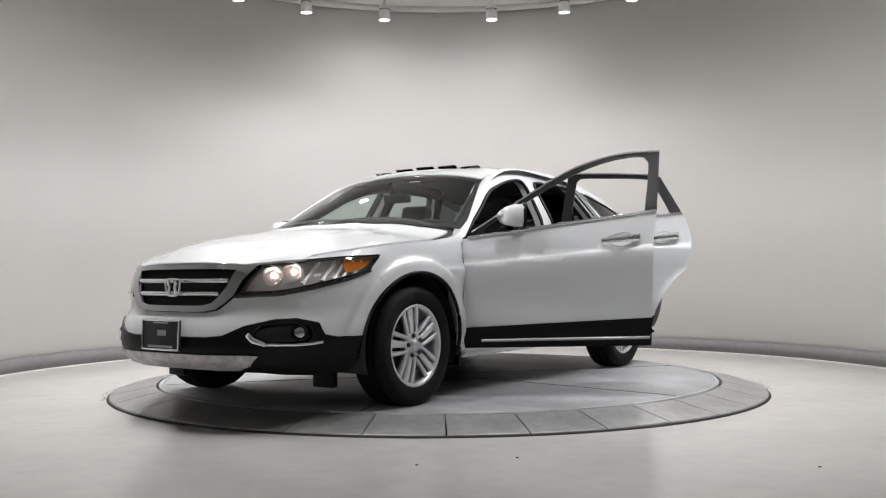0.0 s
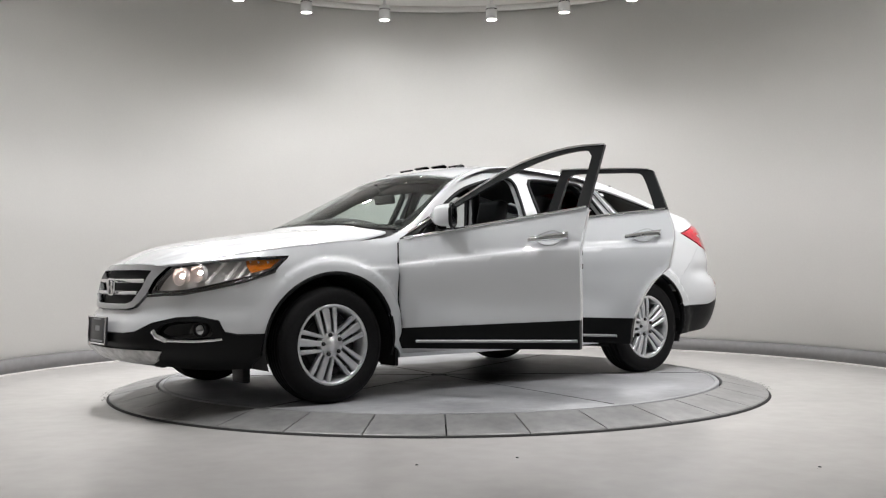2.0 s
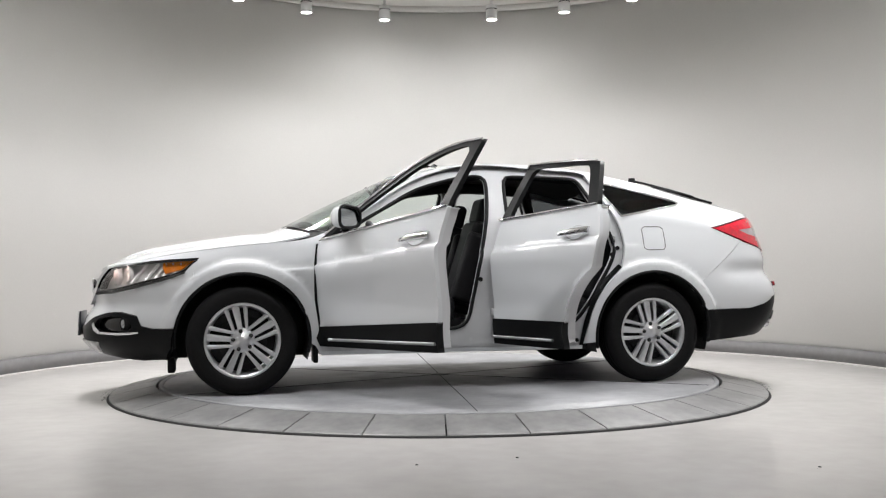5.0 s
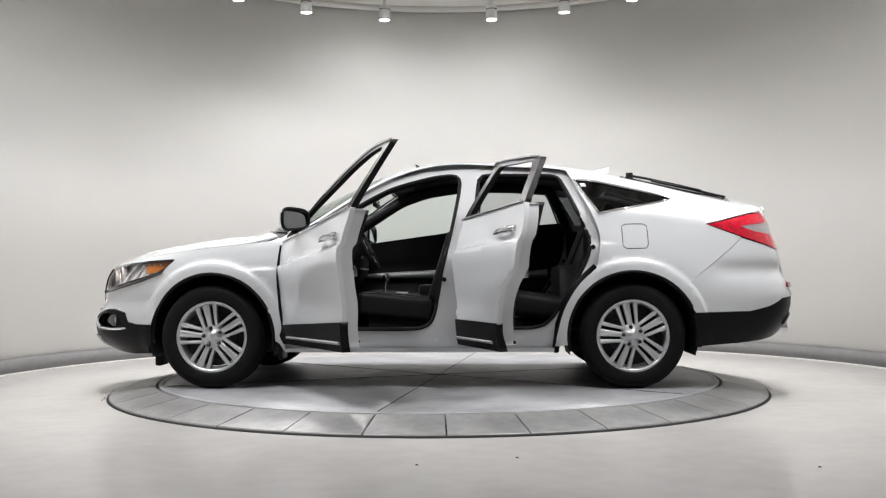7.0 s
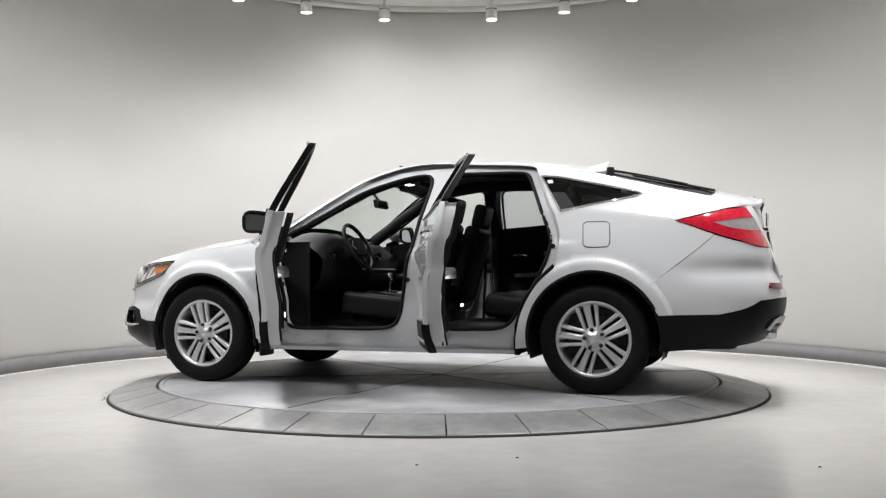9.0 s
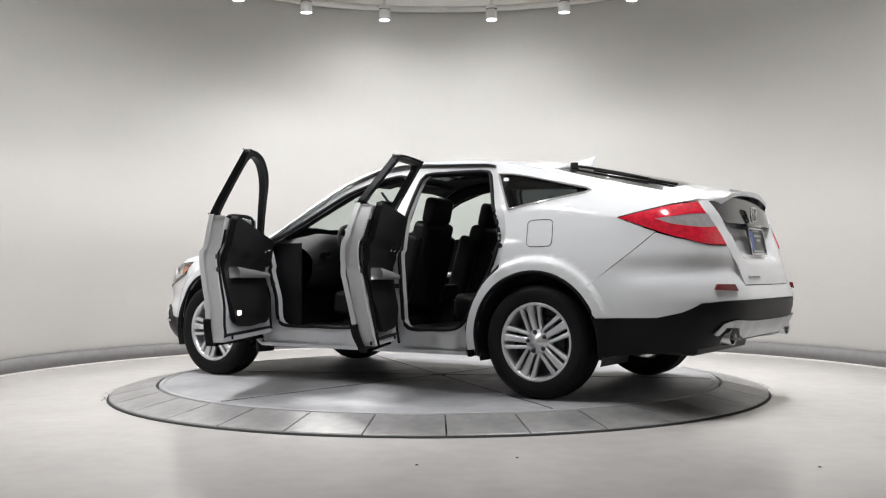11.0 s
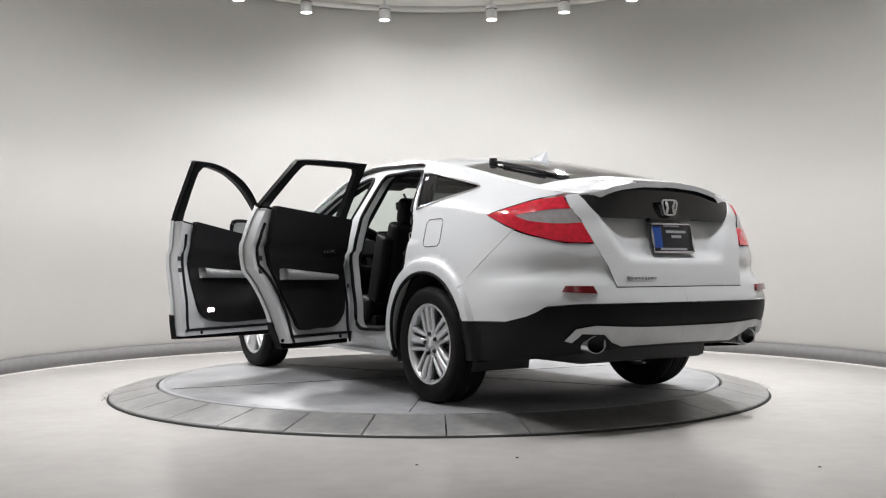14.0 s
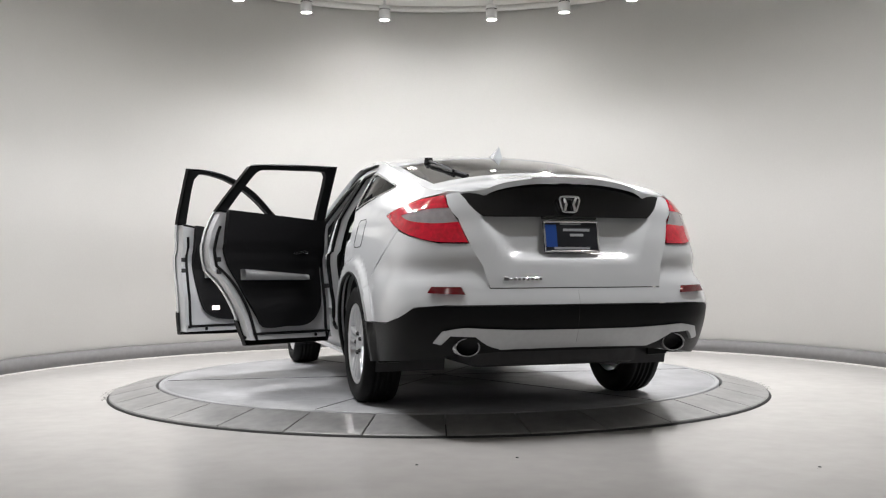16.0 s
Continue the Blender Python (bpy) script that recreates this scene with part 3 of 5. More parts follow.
def body(car):
    out = []
    out += [S(x, z) for x, z in ((1.665, 0.868), (1.86, 0.858), (2.06, 0.838))]
    out += top_line(2.08, -2.30, 90)
    out += [B(0.66, 1.172), S(-2.2, 1.156), S(-2.06, 1.121), S(-1.895, 1.08), S(-2.06, 1.014), S(-2.13, 0.99), S(-1.90, 0.80), S(-1.80, 0.722)]
    out += arch_loop(1, ARCH_R, 137, -8, 26)
    out += [(-0.885, 0.275), (-0.885, 0.24), (0.905, 0.24), (0.94, 0.30)]
    out += [S(1.3985 - ARCH_R * math.cos(radians(a)), 0.345 + ARCH_R * math.sin(radians(a))) for a in np.linspace(-3, 135, 26)]
    out += [S(1.70, 0.78)]
    for s in (1, -1):
        bm = bmesh.new()
        panel(bm, poly_loop(out, 0.03), left_right(skin, s), [DOORS_UNION, QUARTER_GLASS], 0.025, 0.03, extra=FEATURES)
        part("body_side", bm, PAINT, car, "pearl white fender, pillars and quarter panel")
    # door frames, set back
    for s in (1, -1):
        bm = bmesh.new()
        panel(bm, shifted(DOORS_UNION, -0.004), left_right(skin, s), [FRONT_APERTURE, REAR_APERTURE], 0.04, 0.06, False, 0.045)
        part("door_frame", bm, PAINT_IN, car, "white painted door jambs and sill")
        for px, pz in ((-0.10, 0.72), (-1.10, 0.885), (-1.145, 0.93)):
            bm = bmesh.new()
            cyl(bm, Matrix.Translation(left_right(skin, s)(px - (0.06 if px > -0.5 else 0), pz, 0.044)) @ pose(0, 0, 0, 90, 0, 0), 0.016, 0.014, 0.012, 14)
            part("jamb_plug", bm, TRIM, car, "small black plug in the door jamb")
        for px, pz in ((-0.285, 0.86), (-1.15, 0.99)):
            bm = bmesh.new()
            q = left_right(skin, s)(px, pz, 0.035)
            tube(bm, [(q[0] + 0.02, q[1] - s * 0.012, q[2] + 0.02), (q[0] + 0.02, q[1] + s * 0.014, q[2] + 0.02), (q[0] + 0.02, q[1] + s * 0.014, q[2] - 0.02), (q[0] + 0.02, q[1] - s * 0.012, q[2] - 0.02)], 0.005, 6)
            part("striker", bm, CHROME, car, "steel door striker")
        for px, pz in ((0.15, 0.325), (-0.10, 0.32), (-0.62, 0.32)):
            bm = bmesh.new()
            cyl(bm, Matrix.Translation(left_right(skin, s)(px, pz, 0.044)) @ pose(0, 0, 0, 90, 0, 0), 0.013, 0.012, 0.006, 14)
            part("sill_plug", bm, PAINT_IN, car, "round white sill plug")
        for ap in (FRONT_APERTURE, REAR_APERTURE):
            bm = bmesh.new()
            tube(bm, [left_right(skin, s)(u, z, 0.045) for u, z in ap], 0.013, 6, True)
            part("door_seal", bm, TRIM, car, "black rubber door seal")
    for s in (1, -1):
        bm = bmesh.new()
        tube(bm, [left_right(skin, s)(x, z, 0.035) for x, z in ((-1.16, 0.80), (-1.05, 0.70), (-0.96, 0.56), (-0.915, 0.42), (-0.90, 0.30), (-0.895, 0.24))], 0.024, 8)
        part("arch_seal", bm, CLAD, car, "black moulding along the rear arch edge")
    # black strip: the dark of the gap behind the fender, put into colour
    for s in (1, -1):
        bm = bmesh.new()
        tube(bm, [left_right(skin, s)(x, z, 0.03) for x, z in ((0.915, 0.34), (0.93, 0.45), (0.945, 0.60), (0.95, 0.75), (0.942, 0.88), (0.93, 0.95))], 0.026, 8)
        part("fender_gap_shade", bm, CLAD, car, "black strip for the dark gap at the rear edge of the fender")
    # hood: its front edge lies on the grille and the headlights
    lip = []
    for q in (N(0.0001, 0.828), N(0.15, 0.827), N(0.30, 0.823), N(0.42, 0.818), N(0.52, 0.811), S(2.14, 0.824), S(2.07, 0.838)):
        x, y, z = skin(*q, -0.006)
        lip.append((y / deck(x, 1.0)[1], x, z))
    lip_x, lip_z = lerp_table([(v, x) for v, x, z in lip]), lerp_table([(v, z) for v, x, z in lip])
    v_end = lip[-1][0]
    front = [(lip_x(v), v) for v in np.linspace(v_end, 0.0, 14)]
    hood = poly_loop([(1.14, 0.0), (1.13, 0.4), (1.06, 0.75), (0.97, 0.93), (1.2, 0.955), (1.5, 0.955), (1.8, 0.96), (2.0, 0.965)] + front, 0.04)
    bm = bmesh.new()

    def hood_skin(x, v, i=0.0):
        p = deck(x, v, i)
        w = min(abs(v), v_end)
        fx = lip_x(w)
        bulge = 0.012 * sstep(0.62, 0.50, abs(v)) * sstep(1.1, 1.4, x) * sstep(fx, fx - 0.25, x)
        return (p[0], p[1], p[2] + bulge + sstep(fx - 0.30, fx, x) * (lip_z(w) - deck(fx, w)[2]))
    panel(bm, hood, hood_skin, (), 0.035, 0.012, True)
    part("hood", bm, PAINT, car)
    bm = bmesh.new()
    panel(bm, poly_loop([(1.02, 0), (0.9, 0.93), (0.98, 0.99), (2.0, 0.995), (2.07, 0.9), (2.19, 0.5), (2.20, 0)], 0.05), deck, (), 0.06, 0.0, True, 0.022)
    part("hood_gap", bm, GAP, car, "dark shut line under the hood")
    # glasshouse tops
    wind = poly_loop([(1.10, 0.0), (1.08, 0.4), (1.0, 0.75), (0.86, 0.965), (0.75, 0.97), (0.5, 0.955), (0.29, 0.93), (0.31, 0.6), (0.325, 0.3), (0.33, 0)], 0.04)
    bm = bmesh.new()
    panel(bm, wind, deck, (), 0.05, 0.0, True, 0.004)
    outward(bm)
    ob = part("windscreen", bm, GLASS, car, "clear laminated windscreen")
    ob.visible_shadow = False
    bm = bmesh.new()
    panel(bm, half_shift(wind, -0.012), deck, [half_shift(wind, 0.035)], 0.05, 0.0, True, 0.008)
    part("windscreen_border", bm, GLOSSBLACK, car, "black border of the windscreen")
    bm = bmesh.new()
    roof = poly_loop([(0.325, 0), (0.32, 0.3), (0.305, 0.6), (0.28, 0.94), (0.1, 0.985), (-0.2, 0.985), (-0.6, 0.985), (-1.0, 0.985), (-1.28, 0.985), (-1.36, 0.94), (-1.40, 0.6), (-1.41, 0)], 0.04)
    sun = poly_loop([(0.16, 0.0), (0.155, 0.3), (0.13, 0.62), (-0.33, 0.64), (-0.35, 0.3), (-0.355, 0)], 0.04)
    panel(bm, roof, deck, [sun], 0.04, 0.01, True)
    part("roof", bm, PAINT, car)
    bm = bmesh.new()
    panel(bm, half_shift(sun, 0.004), deck, (), 0.05, 0.01, True, 0.002)
    outward(bm)
    part("sunroof", bm, TINT, car, "dark tinted glass sunroof")
    for k in range(5):
        bm = bmesh.new()
        y = 0.40 - 0.2 * k
        p = deck(0.08, y / 0.62)
        box(bm, pose(0.06 - 0.03 * abs(y), y, p[2] + 0.009, 0, -20, 0), 0.03, 0.155, 0.010, 0.004)
        box(bm, pose(0.055 - 0.03 * abs(y), y, p[2]), 0.012, 0.03, 0.016)
        part("wind_deflector", bm, GLOSSBLACK, car, "black sunroof wind deflector")
    bm = bmesh.new()
    panel(bm, roof, deck, [half_shift(sun, 0.02)], 0.06, 0.0, True, 0.035)
    part("headliner", bm, HEADLINER, car, "dark grey cloth headliner")
    bm = bmesh.new()
    rg = poly_loop([(-1.425, 0), (-1.415, 0.6), (-1.40, 0.92), (-1.8, 0.93), (-2.10, 0.90), (-2.135, 0.6), (-2.15, 0)], 0.04)
    panel(bm, rg, deck, (), 0.05, 0.01, True, 0.003)
    part("rear_glass", bm, GLOSSBLACK, car, "black tinted glass of the hatch")
    # hatch top with the spoiler lip
    bm = bmesh.new()

    def spoiler(x, v, i=0.0):
        p = deck(max(x, -2.38), v, i)
        lift = 0.026 * sstep(-2.16, -2.40, x) * (1 - abs(v) ** 14)
        return (p[0] + min(0, x + 2.38), p[1], p[2] + lift)
    panel(bm, poly_loop([(-2.155, 0), (-2.14, 0.6), (-2.10, 0.915), (-1.8, 0.945), (-1.385, 0.935), (-1.36, 0.955), (-1.30, 0.995), (-1.8, 0.995), (-2.2, 0.995), (-2.345, 0.99), (-2.385, 0.95), (-2.405, 0.85), (-2.42, 0.4), (-2.425, 0)], 0.03), spoiler, (), 0.03, 0.028, True)
    part("tailgate_top", bm, PAINT, car, "white tailgate top with a lip spoiler")
    bm = bmesh.new()
    tube(bm, [tuple(Vector(spoiler(-2.355, v)) + Vector((0, 0, 0.001))) for v in np.linspace(-0.33, 0.33, 13)], 0.008, 8, False, 1.8)
    part("brake_light", bm, CLEARLENS, car, "slim clear high brake light on the spoiler")
    # tailgate face
    bm = bmesh.new()
    gate = poly_loop([B(0.0001, 0.685), B(0.47, 0.685), B(0.50, 0.80), B(0.55, 0.905), B(0.595, 1.04), B(0.635, 1.165), B(0.575, 1.178), B(0.55, 1.14), B(0.50, 1.075), B(0.465, 1.05), B(0.0001, 1.052)], 0.03)
    band = poly_loop([B(0.0001, 1.052), B(0.465, 1.05), B(0.50, 1.075), B(0.55, 1.14), B(0.585, 1.183), B(0.3, 1.215), B(0.0001, 1.225)], 0.03)

    def gate_skin(u, z, i=0.0):
        p = skin(u, z, i)
        y = abs(p[1])
        half = 0.33 + 0.55 * (z - 0.86)
        dip = 0.050 * sstep(half + 0.07, half - 0.05, y) * sstep(0.815, 0.88, z) * sstep(1.12, 1.05, z)
        return (p[0] + dip, p[1], p[2])
    panel(bm, gate, gate_skin, (), 0.02, 0.03, True)
    part("tailgate", bm, PAINT, car, "white tailgate with a recessed plate bay")
    bm = bmesh.new()
    panel(bm, shifted(band, -0.002), skin, (), 0.04, 0.0, True, 0.004)
    part("tailgate_window", bm, GLOSSBLACK, car, "black glass strip below the spoiler")
    bm = bmesh.new()
    panel(bm, poly_loop([B(0.0001, 0.66), B(0.5, 0.66), B(0.62, 0.91), B(0.67, 1.18), B(0.0001, 1.21)], 0.05), skin, (), 0.06, 0.0, True, 0.10)
    part("tailgate_gap", bm, GAP, car, "dark gap round the tailgate")
    # rear bumper
    bm = bmesh.new()
    bump = [B(0.0001, 0.60), B(0.70, 0.60), S(-2.38, 0.588), S(-2.28, 0.535), S(-2.15, 0.505), S(-1.81, 0.497)]
    bump += [S(x, z) for x, z in arch_loop(1, ARCH_R, 159.0 - 139, 56, 8)]
    bump += [S(-1.795, 0.717), S(-1.90, 0.795), S(-2.13, 0.985), S(-2.25, 0.95), B(0.70, 0.91), B(0.552, 0.908), B(0.503, 0.80), B(0.474, 0.68), B(0.0001, 0.68)]
    # arch points run from low to high on the rear side
    lo = [S(-1.3985 - ARCH_R * math.cos(radians(a)), 0.345 + ARCH_R * math.sin(radians(a))) for a in np.linspace(21, 43, 8)]
    bump[6:14] = lo
    panel(bm, poly_loop(bump, 0.03), lambda u, z, i=0.0: (lambda p: (p[0] - 0.012 * sstep(0.67, 0.60, z) * sstep(-1.9, -2.2, p[0]) + 0.020 * math.exp(-((z - 0.77) / 0.055) ** 2) * sstep(-2.1, -2.35, p[0]), p[1] - 0.026 * math.exp(-((z - 0.77) / 0.06) ** 2) * sstep(-1.85, -2.1, p[0]) * sstep(0.3, 0.6, p[1]), p[2]))(skin(u, z, i)), (), 0.024, 0.02, True, extra=FEATURES)
    part("rear_bumper", bm, PAINT, car, "white upper rear bumper")
    bm = bmesh.new()
    cl = [B(0.0001, 0.36), B(0.40, 0.36), B(0.62, 0.34), S(-2.25, 0.31), S(-1.95, 0.285), S(-1.80, 0.275), S(-1.815, 0.40), S(-1.795, 0.493), S(-2.15, 0.500), S(-2.28, 0.530), S(-2.38, 0.583), B(0.70, 0.595), B(0.0001, 0.595)]
    panel(bm, poly_loop(cl, 0.035), skin, (), 0.04, 0.04, True, -0.004)
    part("rear_valance", bm, CLAD, car, "black plastic lower rear bumper")
    bm = bmesh.new()
    sk = [B(0.0001, 0.375), B(0.40, 0.372), B(0.47, 0.395), B(0.54, 0.44), B(0.66, 0.445), B(0.70, 0.40), B(0.735, 0.41), B(0.70, 0.47), B(0.60, 0.487), B(0.30, 0.472), B(0.0001, 0.47)]

    def ribs(u, z, i=0.0):
        p = skin(u, z, i)
        return (p[0] - 0.008 * sstep(0.02, 0.0, abs((abs(p[1]) % 0.16) - 0.08) - 0.035), p[1], p[2])
    panel(bm, poly_loop(sk, 0.02), ribs, (), 0.02, 0.03, True, -0.012)
    part("rear_skid_plate", bm, SATIN, car, "satin silver rear skid trim")
    for s in (1, -1):
        bm = bmesh.new()
        lathe(bm, [(0.05, 0.16), (0.05, -0.01), (0.046, -0.014), (0.042, -0.008), (0.040, 0.15), (0.0, 0.15)], 32, pose(-2.468, s * 0.577, 0.388, 0, 0, -90) @ Matrix.Diagonal((1.35, 1, 0.95, 1)))
        part("exhaust_tip", bm, DARKCHROME, car, "oval polished exhaust tip")
        bm = bmesh.new()
        ref = poly_loop([B(0.595, 0.652), B(0.765, 0.66), B(0.745, 0.692), B(0.61, 0.69)], 0.02)
        panel(bm, ref, lambda u, z, i=0.0, s=s: (lambda p: (p[0], s * p[1], p[2]))(skin(u, z, i)), (), 0.03, 0.012, False, -0.016)
        part("reflector", bm, DARKRED, car, "dark red bumper reflector")
    # tail lamps
    for s in (1, -1):
        side = lambda u, z, i=0.0, s=s: (lambda p: (p[0], s * p[1], p[2]))(skin(u, z, i))
        bm = bmesh.new()
        clear = smooth_loop([S(-2.12, 1.065), B(0.73, 1.09), B(0.625, 1.095), B(0.592, 1.02), B(0.70, 1.015), S(-2.23, 1.03)], {0, 2, 3})
        panel(bm, shifted(TAILLAMP, 0.003), side, [clear], 0.025, 0.03, False, -0.006)
        tl = part("tail_light", bm, REDLENS, car, "red tail light with a clear band")
        bm = bmesh.new()
        panel(bm, clear, side, (), 0.025, 0.0, False, -0.004)
        part("clear_lens", bm, CLEARLENS, tl, "clear reversing lens")
    nose_parts(car)
    # wheel arch liners
    for k in (0, 1):
        for s in (1, -1):
            bm = bmesh.new()
            ax, az = ARCH[k]
            rings = []
            for y in (0.50, 0.72, 0.90):
                rings.append([bm.verts.new((ax + (ARCH_R + 0.004) * math.cos(radians(a)), s * y, az + (ARCH_R + 0.004) * math.sin(radians(a)))) for a in np.linspace(-18, 198, 30)])
            for a, b in zip(rings, rings[1:]):
                for i in range(29):
                    bm.faces.new((a[i], a[i + 1], b[i + 1], b[i]))
            bm.faces.new(rings[0])
            part("wheel_arch_liner", bm, DARK, car, "black plastic wheel arch liner")
            bm = bmesh.new()
            pts = [skin(*S(ax + (ARCH_R - 0.004) * math.cos(radians(a)), az + (ARCH_R - 0.004) * math.sin(radians(a))), 0.004) for a in np.linspace(-14 if k else -6, 186 if k else 191, 44)]
            tube(bm, [(x, s * y, z) for x, y, z in pts], 0.012, 6)
            part("arch_moulding", bm, CLAD, car, "black wheel arch edge moulding")
            bm = bmesh.new()
            fx = ax - 0.50 if k == 0 else ax - 0.47
            box(bm, pose(fx + (0.04 if k == 0 else 0.03), s * 0.83, 0.29 + 0.05 * k), 0.03, 0.13 if k else 0.17, 0.15 if k else 0.2, 0.012)
            part("mud_flap", bm, CLAD, car, "black mud flap behind the wheel")
    for s in (1, -1):
        bm = bmesh.new()
        box(bm, pose(1.84, s * 0.62, 0.185), 0.05, 0.15, 0.11, 0.015)
        part("air_deflector", bm, CLAD, car, "black air deflector ahead of the wheel")
    # underbody
    bm = bmesh.new()
    box(bm, pose(0.0, 0, 0.30), 1.82, 1.62, 0.14, 0.03)
    box(bm, pose(1.75, 0, 0.36), 0.9, 0.98, 0.26, 0.05)
    box(bm, pose(-1.75, 0, 0.38), 1.0, 0.98, 0.24, 0.05)
    box(bm, pose(1.4, 0, 0.62), 0.9, 0.98, 0.34, 0.05)
    box(bm, pose(-1.4, 0, 0.62), 0.9, 0.98, 0.4, 0.05)
    for k in (0, 1):
        cyl(bm, pose(ARCH[k][0], 0, 0.345, 90, 0, 0), 0.045, 0.045, 1.5, 16)
    part("underbody", bm, DARK, car, "dark floor pan, axles and exhaust run")
    # quarter windows
    for s in (1, -1):
        side = lambda u, z, i=0.0, s=s: (lambda p: (p[0], s * p[1], p[2]))(skin(u, z, i))
        bm = bmesh.new()
        panel(bm, QUARTER_GLASS, side, (), 0.04, 0.0, False, 0.006)
        outward(bm)
        qg = part("quarter_window", bm, TINT, car, "dark tinted quarter window")
        bm = bmesh.new()
        tube(bm, [side(u, z, -0.002) for u, z in QUARTER_GLASS], 0.008, 6, True)
        bm.faces.ensure_lookup_table()
        part("chrome_surround", bm, CHROME, qg, "thin chrome window surround")
        if s > 0:
            bm = bmesh.new()
            panel(bm, poly_loop([(-1.075, 1.368), (-1.085, 1.345), (-1.12, 1.345), (-1.11, 1.368)], 0.02), side, (), 0.03, 0.0, False, 0.004)
            part("sticker", bm, PAINT_IN, qg, "small white sticker")
        bm = bmesh.new()
        lp = smooth_loop([(-1.335, 1.065), (-1.34, 0.935), (-1.36, 0.92), (-1.49, 0.92), (-1.505, 0.94), (-1.50, 1.065), (-1.48, 1.08), (-1.355, 1.08)], {0, 1, 3, 5, 7}, 0.02) if s > 0 else None
        if lp:
            tube(bm, [side(*S(u, z), -0.0005) for u, z in lp], 0.0025, 4, True)
            part("fuel_flap_seam", bm, GAP, car, "fine seam of the fuel flap")
        else:
            bm.free()
    # shark fin
    bm = bmesh.new()
    rows = []
    for f in np.linspace(0, 1, 8):
        h = 0.072 * f ** 1.3
        x = -1.16 - 0.19 * f
        w = 0.03 * math.sin(math.pi * min(0.5, 0.15 + f * 0.6))
        zb = crown(x) - 0.004
        rows.append([bm.verts.new((x - 0.02 * h / 0.07, 0, zb + h + 0.004)), bm.verts.new((x, w, zb)), bm.verts.new((x, -w, zb))])
    for a, b in zip(rows, rows[1:]):
        bm.faces.new((a[0], b[0], b[1], a[1]))
        bm.faces.new((a[0], a[2], b[2], b[0]))
    bm.faces.new(rows[-1])
    part("antenna_fin", bm, PAINT, car, "white shark fin antenna")
    # rear wiper
    bm = bmesh.new()
    tube(bm, [tuple(Vector(deck(x, 0.70)) + Vector((0, 0, h))) for x, h in ((-1.44, 0.010), (-1.55, 0.014), (-1.75, 0.016), (-1.95, 0.014))], 0.009, 6)
    tube(bm, [tuple(Vector(deck(x, v)) + Vector((0, 0, 0.008))) for x, v in ((-1.60, 0.74), (-1.85, 0.70), (-2.12, 0.65))], 0.009, 6)
    cyl(bm, Matrix.Translation(Vector(deck(-1.45, 0.70)) + Vector((0, 0, 0.012))), 0.028, 0.024, 0.035, 16)
    part("rear_wiper", bm, TRIM, car, "black rear wiper")
    plates(car)


